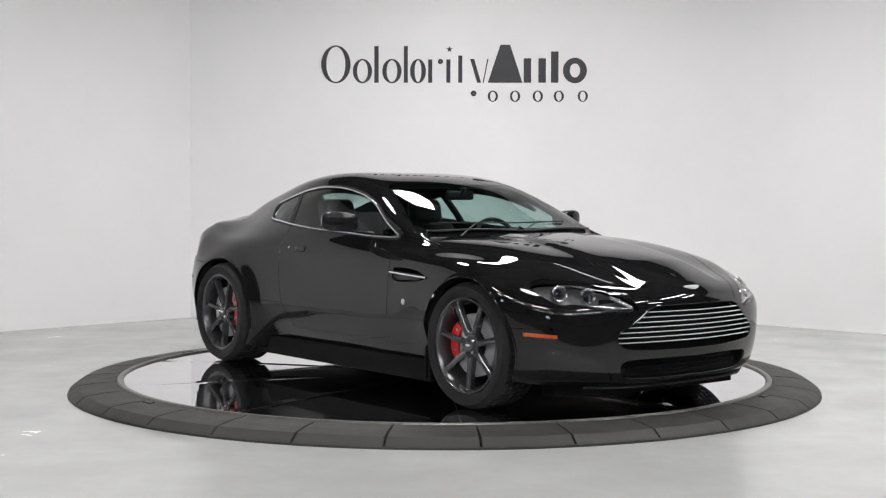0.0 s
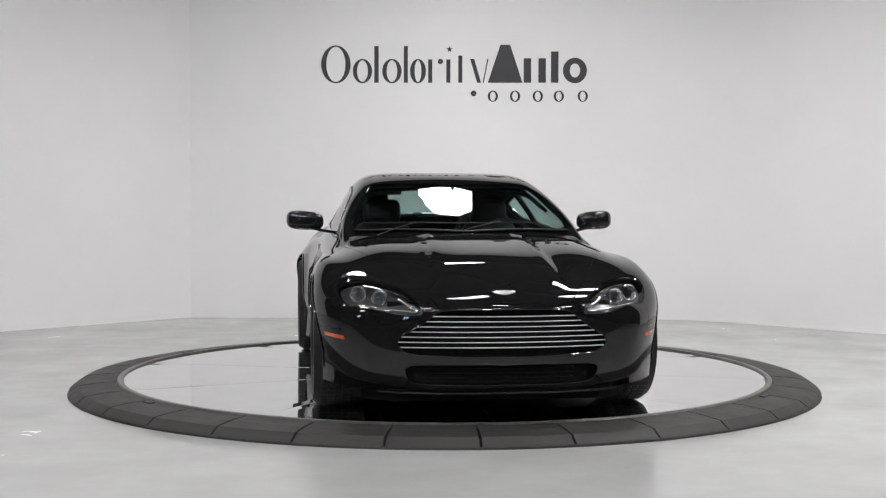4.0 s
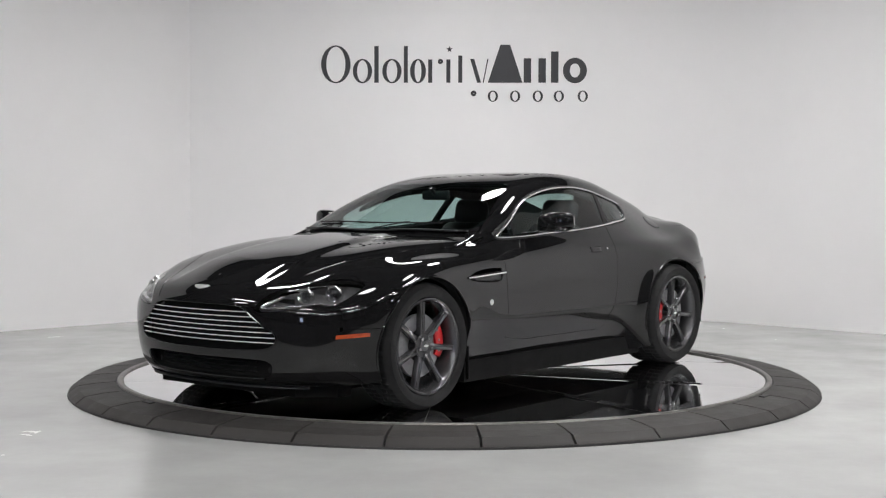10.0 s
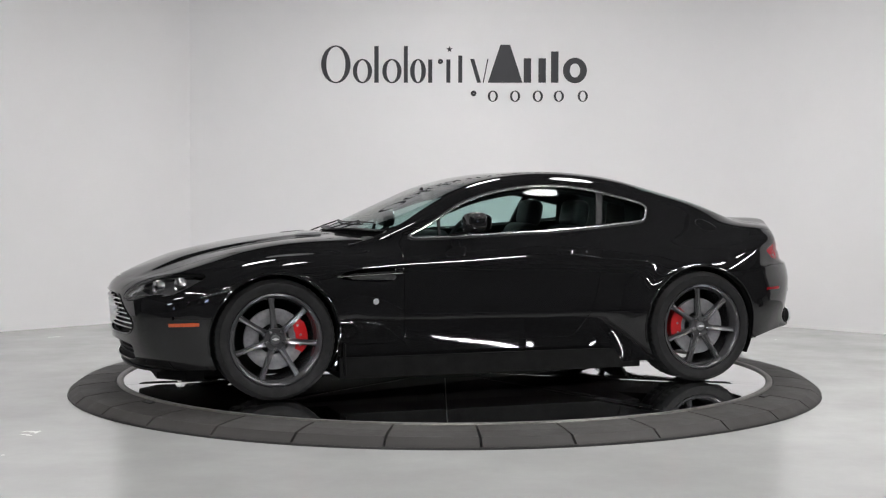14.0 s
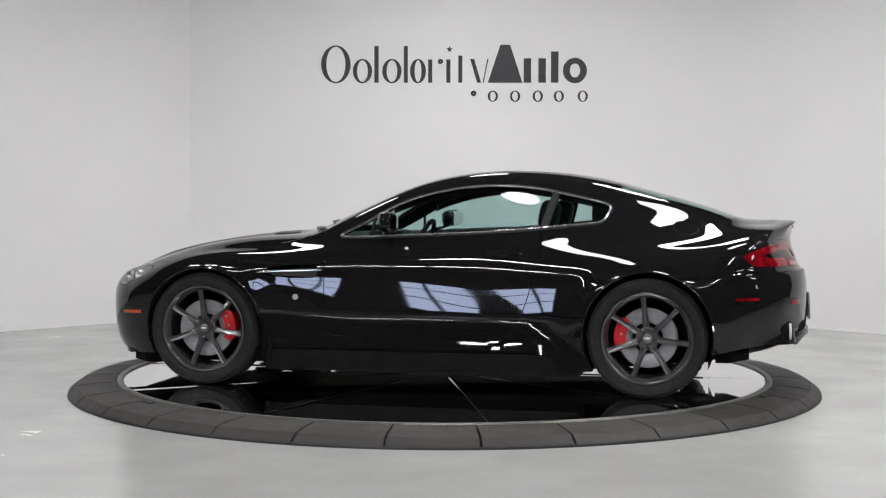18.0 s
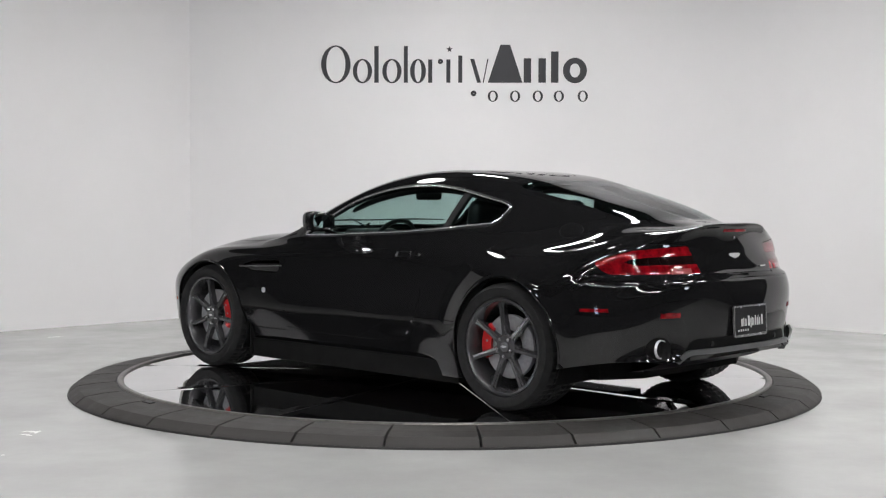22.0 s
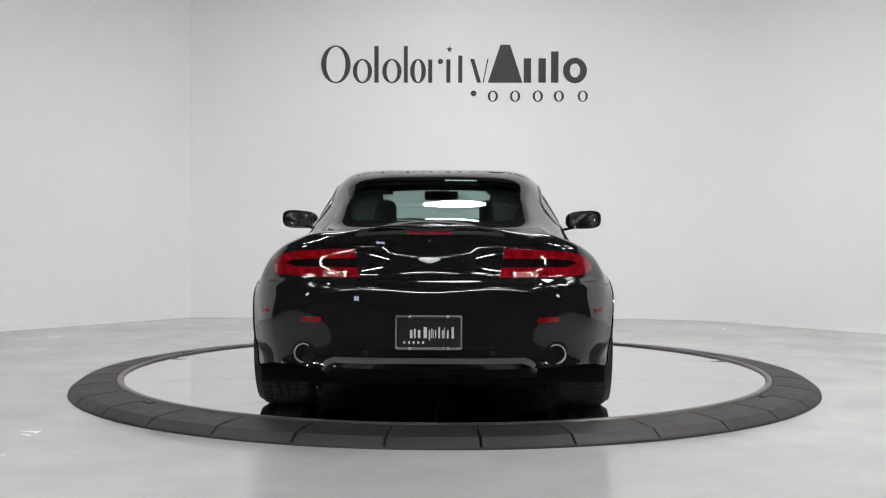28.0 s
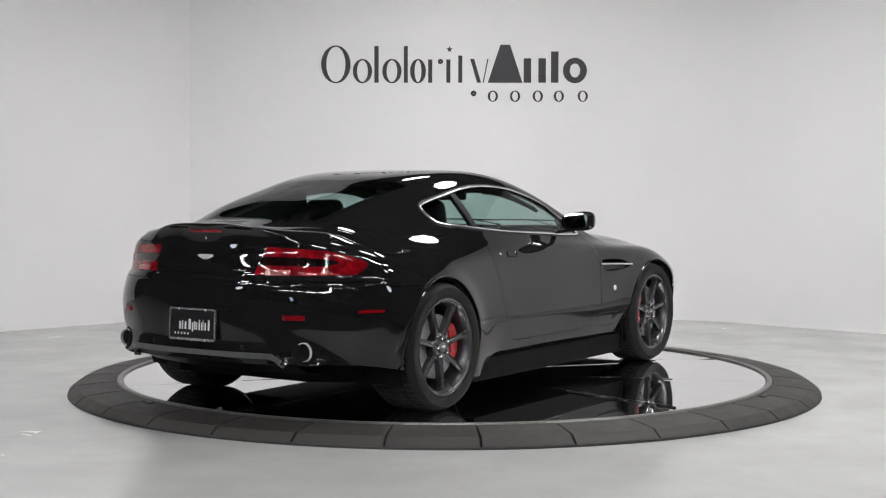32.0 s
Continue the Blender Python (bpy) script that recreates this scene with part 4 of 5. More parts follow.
# ---- wheels ----
def make_wheel(width, name_parent, m, spin):
    """A seven-spoke wheel, outer face towards +y at y = 0."""
    w = width
    R, rr = .334, .251
    rim = part("wheel", lathe([(rr - .012, .001), (rr - .006, .005), (rr + .004, .003), (rr + .006, -.010), (rr - .004, -.018), (rr - .016, -.03), (rr - .022, -.06), (rr - .026, -w + .03), (rr + .002, -w + .012), (rr + .002, -w),
                               (rr - .032, -w + .02), (rr - .034, -.06), (rr - .026, -.024), (rr - .016, -.006)], 72, True), RIM, name_parent, "graphite grey alloy wheel rim")
    rim.matrix_local = m
    tread = []
    for k in range(5):
        y0 = -.028 - (w - .056) * k / 5
        y1 = -.028 - (w - .056) * (k + 1) / 5
        tread += [(R, y0 - .002), (R, y1 + .008), (R - .007, y1 + .006), (R - .007, y1 + .001)]
    prof = [(rr + .004, -.012), (rr + .010, .006), (rr + .030, .016), (rr + .058, .014), (R - .020, .002), (R - .008, -.012), (R - .002, -.024)] + tread[:-2]
    prof += [(R - .002, -w + .024), (R - .02, -w - .002), (rr + .05, -w - .014), (rr + .004, -w + .006)]
    tyre = lathe(prof, 168)
    for v in tyre.verts:
        r = math.hypot(v.co.x, v.co.z)
        k = round(math.atan2(v.co.z, v.co.x) / (2 * math.pi) * 168 + (1 if v.co.y < -w / 2 else 0))
        if r > R - .009 and k % 3 == 0:
            v.co.x *= (R - .0065) / r
            v.co.z *= (R - .0065) / r
    part("tyre", tyre, TYRE, rim, "black road tyre")
    # spokes: a raised ridge with sloping flanks
    bm = bmesh.new()
    sect = []
    for r, hw, yo, th in ((.050, .026, -.030, .030), (.080, .0175, -.024, .028), (.14, .0150, -.019, .026), (.205, .0160, -.015, .024), (.232, .020, -.013, .022), (.244, .025, -.013, .020)):
        sect.append([bm.verts.new((r, y, x)) for x, y in ((-hw, yo - .006), (-hw * .78, yo), (0, yo - .005), (hw * .78, yo), (hw, yo - .006), (hw * .8, yo - th - .012), (-hw * .8, yo - th - .012))])
    for a, b in zip(sect, sect[1:]):
        for j in range(7):
            bm.faces.new((a[j], a[(j + 1) % 7], b[(j + 1) % 7], b[j]))
    bm.faces.new(sect[0])
    bm.faces.new(sect[-1][::-1])
    bmesh.ops.recalc_face_normals(bm, faces=bm.faces)
    spoke = part("spoke", bm, RIM, rim, smooth=False)
    for k in range(7):
        ob = spoke if k == 0 else new("spoke", spoke.data)
        ob.parent = rim
        ob.rotation_euler = (0, spin + k * 2 * math.pi / 7, 0)
    part("hub", lathe([(.0005, -.020), (.030, -.020), (.034, -.026), (.060, -.027), (.066, -.034), (.066, -.085), (.0005, -.085)], 40), RIM, rim)
    part("centre_cap", lathe([(.0005, -.014), (.020, -.015), (.026, -.018), (.027, -.024)], 32), GREYPLASTIC, rim, "dark cap with a bright plain mark")
    part("cap_mark", prism([(-.021, .002), (-.007, .008), (.007, .008), (.021, .002), (.005, -.004), (-.005, -.004)], -.002, Matrix.Translation((0, -.0115, 0))), SATIN, rim, smooth=False)
    nut = part("wheel_nut", lathe([(.0005, -.010), (.0045, -.010), (.0055, -.007), (.0085, -.007), (.0105, -.011), (.0105, -.034)], 12), CHROME, rim, "bright wheel nut", smooth=False)
    for k in range(5):
        ob = nut if k == 0 else new("wheel_nut", nut.data)
        ob.parent = rim
        a = spin + math.pi / 5 + k * 2 * math.pi / 5
        ob.location = (.0485 * math.cos(a), -.004, .0485 * math.sin(a))
        if k:
            ob["label"] = "bright wheel nut"
    return rim


for sx, sy, wd, yf, sp in ((1.30, 1, .245, .905, .33), (1.30, -1, .245, .905, .673), (-1.30, 1, .28, .925, .33), (-1.30, -1, .28, .925, .673)):
    m = pose(sx, sy * (yf - .012), .334, 0, 0, 0 if sy > 0 else 180)
    make_wheel(wd, car, m, sp)
    bm = lathe([(.085, -.066), (.094, -.060), (.166, -.060), (.168, -.064), (.166, -.086), (.085, -.086)], 56, True)
    bmesh.ops.transform(bm, matrix=m, verts=bm.verts)
    bd = part("brake_disc", bm, STEEL, car, "grey steel brake disc")
    # the caliper hugs the rear of the front discs and the front of the rear ones
    back = -1 if sx > 0 else 1
    bm = bmesh.new()
    rings = []
    for k in range(11):
        a = radians(-34 + 68 * k / 10) + (math.pi if back < 0 else 0) + radians(8 * back)
        t = 1 - abs(k - 5) / 5
        r0, r1 = .118 + .008 * (1 - t) - (.004 if k in (3, 7) else 0), .172 + .014 * min(1, t * 2.5)
        rings.append([bm.verts.new((r * math.cos(a), y, r * math.sin(a))) for r, y in ((r0, -.046), (r1 - .012, -.042), (r1, -.050), (r1, -.105), (r0, -.105))])
    for a, b in zip(rings, rings[1:]):
        for j in range(5):
            bm.faces.new((a[j], a[(j + 1) % 5], b[(j + 1) % 5], b[j]))
    bm.faces.new(rings[0])
    bm.faces.new(rings[-1])
    bmesh.ops.recalc_face_normals(bm, faces=bm.faces)
    place = Matrix.Translation((sx, sy * (yf - .012), .334)) @ Matrix.Diagonal((1, sy, 1, 1))
    bmesh.ops.transform(bm, matrix=place, verts=bm.verts)
    bmesh.ops.recalc_face_normals(bm, faces=bm.faces)
    caliper = part("brake_caliper", bm, RED, car, "glossy red brake caliper")
    for q in (-22, 0, 22):
        a = radians(q) + (math.pi if back < 0 else 0) + radians(8 * back)
        bolt = lathe([(.0005, -.036), (.006, -.037), (.008, -.042), (.008, -.05)], 12)
        bmesh.ops.transform(bolt, matrix=place @ Matrix.Translation((.146 * math.cos(a), -.004, .146 * math.sin(a))), verts=bolt.verts)
        bmesh.ops.recalc_face_normals(bolt, faces=bolt.faces)
        part("bolt", bolt, STEEL, caliper, "dull steel bolt")


# ---- things laid on the body's skin ----
def patch(name, kind, poly, material, parent, label="", lift=0.004, sink=0.012, flip=1, smooth=True):
    """A thin plate that follows the skin inside an outline given in the view `kind`."""
    poly = [np.array(p, float) for p in poly]
    c = sum(poly) / len(poly)
    n = len(poly)
    bm = bmesh.new()
    loops = []
    for f, dz in ((1.0, -sink), (1.0, lift * .5), (.9, lift), (.5, lift), (.02, lift)):
        loop = []
        for p in poly:
            q = c + (p - c) * f
            hit, nr = touch(kind, *q)
            v = hit + nr * dz
            if kind == "side":
                v.y *= flip
            loop.append(bm.verts.new(v))
        loops.append(loop)
    for a, b in zip(loops, loops[1:]):
        for j in range(n):
            bm.faces.new((a[j], a[(j + 1) % n], b[(j + 1) % n], b[j]))
    bm.faces.new(loops[-1])
    bmesh.ops.recalc_face_normals(bm, faces=bm.faces)
    return part(name, bm, material, parent, label, smooth)


def dense(pts, step=0.02):
    out = []
    for a, b in zip(pts, pts[1:] + pts[:1]):
        a, b = np.array(a, float), np.array(b, float)
        k = max(1, int(np.linalg.norm(b - a) / step))
        out += [a + (b - a) * i / k for i in range(k)]
    return out


def rect(a0, a1, b0, b1, step=0.02):
    return dense([(a0, b0), (a1, b0), (a1, b1), (a0, b1)], step)


def disc_outline(a, b, r, n=16, k=1.0):
    return [(a + r * k * math.cos(2 * math.pi * i / n), b + r * math.sin(2 * math.pi * i / n)) for i in range(n)]


for s in (1, -1):
    for cx, cz, cr in (ARCH_F, ARCH_R):
        path = []
        for k in range(49):
            q = radians(-14 + 208 * k / 48)
            px, pz = cx + (cr + .004) * math.cos(q), cz + (cr + .004) * math.sin(q)
            if pz < .17:
                continue
            h, n = touch("side", px, pz)
            h = h + n * .001
            path.append((h.x, h.y * s, h.z))
        part("arch_lip", sweep(path, oval(.0065, .0055, 8), False, (0, 1, 0)), PAINT, car, "rolled black wheel arch lip")
    bm = block(.900, .914, .72, .855, .115, .30, .005)
    for v in bm.verts:
        v.co.y *= s
        v.co.x -= .03 * (.30 - v.co.z)
    bmesh.ops.recalc_face_normals(bm, faces=bm.faces)
    part("mud_flap", bm, SHELL, car, "short black mud flap behind the wheel", smooth=False)

WING = [(-.052, .006), (-.034, .010), (-.010, .009), (0, .011), (.010, .009), (.034, .010), (.052, .006), (.040, -.002), (.018, -.008), (0, -.011), (-.018, -.008), (-.040, -.002)]
for flip, sd in ((1, "left"), (-1, "right")):
    patch("side_marker", "side", dense([(1.71, .416), (1.862, .408), (1.862, .427), (1.71, .435)], .03), AMBER, car, "orange side marker lens", flip=flip)
    patch("side_reflector", "side", dense([(-1.775, .545), (-1.905, .545), (-1.90, .563), (-1.775, .561)], .03), REDLAMP, car, "red side reflector", flip=flip)
    trim = [touch("side", float(x), float(z)) for x, z in DLO]
    bm = sweep([h + n * .003 for h, n in trim], oval(.0055, .0055, 8), True, (0, 1, .3))
    if flip < 0:
        bmesh.ops.transform(bm, matrix=Matrix.Diagonal((1, -1, 1, 1)), verts=bm.verts)
        bmesh.ops.reverse_faces(bm, faces=bm.faces)
    part("window_trim", bm, BRIGHT, car, "bright chrome window surround")
    patch("fender_badge", "side", disc_outline(.734, .530, .017), SATIN, car, "small round silver badge", flip=flip)
    patch("lock", "side", disc_outline(-.582, .79, .008, 10), CHROME, doors[sd], "small bright door lock", flip=flip)
    patch("handle_seat", "side", rect(-.388, -.512, .770, .804), SHELL, doors[sd], "dark outline of the flush handle", .0012, .01, flip)
    patch("handle", "side", rect(-.390, -.510, .772, .802), PAINT, doors[sd], "flush black door handle", .0035, .01, flip)
    patch("vent_mesh", "side", dense([(.612, .648), (.86, .655), (.90, .672), (.86, .690), (.612, .700)], .03), MESH, car, "dark grey mesh inside the side vent", -.010, .02, flip)
    # side strake in its vent
    bm = sweep([touch("side", x, z)[0] * 1.0 + touch("side", x, z)[1] * .004 for x, z in [(.575 + .385 * k / 10, .688 - .014 * k / 10) for k in range(11)]], oval(.004, .0065, 8))
    if flip < 0:
        bmesh.ops.transform(bm, matrix=Matrix.Diagonal((1, -1, 1, 1)), verts=bm.verts)
        bmesh.ops.reverse_faces(bm, faces=bm.faces)
    part("side_strake", bm, CHROME, car, "bright chrome side strake")
    patch("rear_reflector", "rear", rect(flip * .515, flip * .617, .514, .540), REDLAMP, car, "red bumper reflector")
    patch("reversing_lamp", "rear", rect(flip * .395, flip * .515, .728, .756), CLEARLAMP, car, "clear reversing lamp", .005)
    patch("bonnet_vent", "top", dense([(.90, flip * .235), (1.05, flip * .222), (1.065, flip * .275), (.915, flip * .305)], .03), GREYPLASTIC, car, "grey mesh bonnet vent", .003)
    # exhaust tip on a black plate that paints the shade of its cutout
    hit, nr = touch("rear", flip * .607, .362)
    patch("cutout_shade", "rear", disc_outline(flip * .607, .362, .058, 32), SHELL, car, "round black plate painted as shade of the exhaust cutout", .003)
    seat = Matrix.Translation((hit.x - .010, flip * .607, .361)) @ Matrix.Rotation(radians(-90), 4, "Z")
    ring = lathe([(.0475, .004), (.0475, -.006), (.0462, -.0095), (.0436, -.0095), (.0418, -.004), (.0410, .006)], 40)
    bmesh.ops.transform(ring, matrix=seat, verts=ring.verts)
    tip = part("exhaust_tip", ring, SATIN, car, "round polished exhaust tip")
    # the bore is a shallow black cap, its depth's shade put into the colour
    for name, prof, words in (("pipe", [(.047, .06), (.047, .003)], "dark exhaust pipe"), ("bore_shade", [(.0005, .004), (.0412, .004), (.0405, .03)], "black cap painted as shade inside the bore")):
        bm = lathe(prof, 32)
        bmesh.ops.transform(bm, matrix=seat, verts=bm.verts)
        part(name, bm, SHELL, tip, words)
patch("flap_seat", "top", disc_outline(-1.50, .592, .047, 24, 1.55), SHELL, car, "dark outline of the fuel flap", .0010)
patch("fuel_flap", "top", disc_outline(-1.50, .592, .044, 24, 1.55), PAINT, car, "oval glossy black fuel flap", .0022)
patch("front_emblem", "front", [(a * 1.15, .647 + b * .9) for a, b in WING], SATIN, car, "silver winged plain badge", .004)
patch("rear_emblem", "rear", [(a * 1.05, .810 + b * 1.3) for a, b in WING], SATIN, car, "silver winged plain badge", .004)
patch("script_badge", "rear", rect(-.285, -.205, .745, .753), SILVER, car, "small silver script bar", .003)
patch("brake_light", "rear", rect(-.105, .105, .934, .948), REDLAMP, car, "thin red high brake light", .004)
patch("boot_lock", "rear", disc_outline(0, .905, .008, 8), CHROME, car, "small bright boot lock", .003)


# ---- grille, intake, lamps ----
def grille():
    bm = bmesh.new()
    rows = []
    for k in range(25):
        y = -.56 + 1.12 * k / 24
        x = touch("front", y, .45)[0].x - .075
        rows.append([bm.verts.new((x, y, z)) for z in (.165, .36, .60)])
    for a, b in zip(rows, rows[1:]):
        for j in range(2):
            bm.faces.new((a[j], a[j + 1], b[j + 1], b[j]))
    part("grille_backing", bm, SHELL, car, "black void behind the grille")
    for k in range(7):
        z = .383 + .0254 * k
        ys = np.linspace(0, .53, 160)
        ok = inside_by(GRILLE, ys, np.full(160, z)) < -.002
        w = ys[ok].max()
        path = []
        for y in np.linspace(-w, w, 33):
            h, n = touch("front", y, z)
            path.append((h.x - .006, y, z))
        part("grille_bar", sweep(path, oval(.009, .0027, 8)), BARMETAL, car, "bright metal grille bar")
    # bright rim round the opening
    loop = []
    half = [p for p in GRILLE if p[0] >= 0]
    for y, z in list(half) + [(-p[0], p[1]) for p in half[::-1]]:
        h, n = touch("front", float(y), float(z))
        loop.append(h + n * .001)
    part("grille_rim", sweep(loop, oval(.0042, .0042, 8), True, (1, 0, 0)), PAINT, car, "black grille surround")
    for s in (1, -1):
        h, n = touch("front", s * .40, .24)
        lamp = lathe([(.0005, .0), (.026, .004), (.034, .012), (.036, .03)], 28)
        bmesh.ops.transform(lamp, matrix=Matrix.Translation((h.x - .05, s * .405, .24)) @ Matrix.Rotation(radians(90), 4, "Z"), verts=lamp.verts)
        part("fog_lamp", lamp, PLASTIC, car, "small dark round fog lamp")
    for k in range(4):
        z = .202 + .025 * k
        path = [(touch("front", y, z)[0].x - .04, y, z) for y in np.linspace(-.36, .36, 15)]
        part("intake_bar", sweep(path, oval(.006, .003, 6)), PLASTIC, car)
    path = []
    for y in np.linspace(-.60, .60, 45):
        h, n = touch("front", float(y), .165)
        path.append((h.x - .006 - .02 * max(0, (abs(y) - .5) / .1), y, .153))
    part("front_splitter", sweep(path, [(-.03, -.006), (.010, -.006), (.012, -.002), (.010, .003), (-.03, .005)]), PLASTIC, car, "black plastic front lip")


grille()


def head_lamp(sd, s):
    cover = panel(["lamp_cover"], "head_lamp", CLEAR, car, sd, "clear glass head lamp over bright reflectors", 0.004, -.001)
    panel(["lamp_cover"], "bucket", BUCKET, cover, sd, "dark silver lamp bucket", 0.06, -.045)
    for y, z, r in ((.605, .617, .038), (.702, .629, .040)):
        h, n = touch("front", y, z)
        ax = Vector((1, .28, .12)).normalized()
        m = Matrix.Translation(h - ax * .030) @ Vector((0, -1, 0)).rotation_difference(ax).to_matrix().to_4x4()
        if s < 0:
            m = Matrix.Diagonal((1, -1, 1, 1)) @ m
        ring = lathe([(r * .62, .004), (r * .80, -.006), (r, -.010), (r * 1.06, 0.0), (r * 1.02, .03)], 36)
        bmesh.ops.transform(ring, matrix=m, verts=ring.verts)
        bmesh.ops.recalc_face_normals(ring, faces=ring.faces)
        part("lamp_ring", ring, SILVER, cover, "bright chrome lamp ring")
        ball = lathe([(.0005, -.012), (r * .25, -.0105), (r * .45, -.005), (r * .60, .003), (r * .62, .02)], 28)
        bmesh.ops.transform(ball, matrix=m, verts=ball.verts)
        bmesh.ops.recalc_face_normals(ball, faces=ball.faces)
        part("lens", ball, CLEARGLASS, cover, "round glass projector lens")
    def inside(y, z, d):
        h, n = touch("front", y, z)
        q = h - n * d
        return Vector((q.x, q.y * s, q.z))

    # bright blade under the lamps, reflector at the inner end, and a row of small bulbs along the top
    low = [inside(.430 + .27 * k / 12, .556 + .034 * k / 12, .020) for k in range(13)]
    part("lower_blade", sweep(low, oval(.010, .0035, 8)), BRIGHT, cover, "bright chrome lamp blade")
    end = [inside(.424 + .085 * k / 8, .566 + .062 * k / 8, .024) for k in range(9)]
    part("turn_signal", sweep(end, oval(.009, .010, 10)), SILVER, cover, "bright turn signal reflector")
    top = [inside(.505 + .165 * k / 10, .648 + .030 * math.sin(k / 10 * 1.5), .016) for k in range(11)]
    part("upper_blade", sweep(top, oval(.011, .004, 8)), SILVER, cover, "silver strip with small bulbs")
    for k in range(7):
        p = inside(.440 + .026 * k, .598 + .0105 * k, .026)
        bulb = bmesh.new()
        bmesh.ops.create_icosphere(bulb, subdivisions=2, radius=.0042)
        bmesh.ops.translate(bulb, verts=bulb.verts, vec=p)
        part("small_bulb", bulb, BRIGHT, cover, "small bright bulb")


CLEARGLASS = mat("lens_glass", (0.02, 0.021, 0.024), 0.03, metal=0.0, coat=1.0)
head_lamp("left", 1)
head_lamp("right", -1)


# ---- rear: plate and diffuser ----
def plate():
    hit, nr = touch("rear", 0.0, .475)
    x = hit.x - .006
    fr = bmesh.new()
    a, b, t = .157, .081, .010
    def corners(x0, x1, z0, z1, r):
        out = []
        for cx, cz, a0 in ((x1 - r, z0 + r, -90), (x1 - r, z1 - r, 0), (x0 + r, z1 - r, 90), (x0 + r, z0 + r, 180)):
            out += [(cx + r * math.cos(radians(a0 + 22.5 * k)), cz + r * math.sin(radians(a0 + 22.5 * k))) for k in range(5)]
        return out

    outer = corners(-a, a, -b, b, .012)
    inner = corners(-a + t * .7, a - t * .7, -b + t * 1.3, b - t * .8, .006)
    lo = [[fr.verts.new((p[0], y, p[1])) for p in loop] for loop, y in ((outer, -.006), (outer, .004), (inner, .004), (inner, -.004))]
    n = len(outer)
    for u in range(3):
        for k in range(n):
            fr.faces.new((lo[u][k], lo[u][(k + 1) % n], lo[u + 1][(k + 1) % n], lo[u + 1][k]))
    bmesh.ops.recalc_face_normals(fr, faces=fr.faces)
    frame_ob = part("plate_frame", fr, BRIGHT, car, "chrome number plate frame", smooth=False)
    frame_ob.matrix_local = Matrix.Translation((x - .008, 0, .475)) @ pose(0, 0, 0, 3, 0, 90)
    part("plate", block(-.146, .146, -.003, .001, -.072, .072, .001), PLASTIC, frame_ob, "black insert plate with plain white bars", smooth=False)
    xs = -.118
    for k, (w, h0, h1) in enumerate(((.030, -.026, .026), (.020, -.026, .012), (.008, -.026, .026), (.020, -.026, .012), (.022, -.026, .026), (.014, -.026, .012), (.008, -.026, .014), (.012, -.026, .018), (.018, -.036, .012))):
        part("bar", block(xs, xs + w * .36, .0012, .003, h0, h1), WHITE, frame_ob, "plain white bar", smooth=False)
        xs += w * .83
    for k, (w, h1) in enumerate(((.034, .026), (.024, .012), (.016, .018), (.026, .012))):
        part("bar", block(xs, xs + w * .46, .0012, .003, -.026, h1), WHITE, frame_ob, "plain white bar", smooth=False)
        xs += w * .92
    for k in range(5):
        part("bar", block(.022 + .022 * k, .031 + .022 * k, .0012, .003, -.052, -.041), WHITE, frame_ob, "plain white bar", smooth=False)
    for sx in (-.09, .09):
        for sz in (-.074, .074):
            bolt = lathe([(.0005, .007), (.005, .006), (.006, .003)], 10)
            bmesh.ops.transform(bolt, matrix=Matrix.Translation((sx, 0, sz)), verts=bolt.verts)
            part("bolt", bolt, STEEL, frame_ob)


plate()


def diffuser():
    path = []
    for y in np.linspace(-.50, .50, 41):
        h, n = touch("rear", float(y), .34)
        d = max(0, (abs(y) - .465) / .035)
        path.append((h.x - .012 + .03 * d, y, .338 - .05 * d))
    part("diffuser_blade", sweep(path, [(-.02, -.012), (.014, -.014), (.018, -.004), (.014, .012), (-.02, .014)]), GREYPLASTIC, car, "satin grey diffuser blade")
    bm = bmesh.new()
    rows = []
    for y in np.linspace(-.52, .52, 27):
        h, n = touch("rear", float(y), .33)
        rows.append([bm.verts.new((x, y, z)) for x, z in ((h.x + .012, .330), (h.x + .022, .305), (h.x + .17, .245), (h.x + .40, .19))])
    for a, b in zip(rows, rows[1:]):
        for j in range(3):
            bm.faces.new((a[j], a[j + 1], b[j + 1], b[j]))
    part("diffuser", bm, PLASTIC, car, "black plastic rear diffuser")
    patch("bumper_recess", "rear", dense([(-.47, .346), (.47, .346), (.44, .392), (.40, .405), (-.40, .405), (-.44, .392)], .04), SHELL, car, "black recess over the diffuser", .008)
    for s in (.30, -.30):
        patch("sensor", "rear", disc_outline(s, .374, .013), PLASTIC, car, "small round parking sensor", .011)


diffuser()


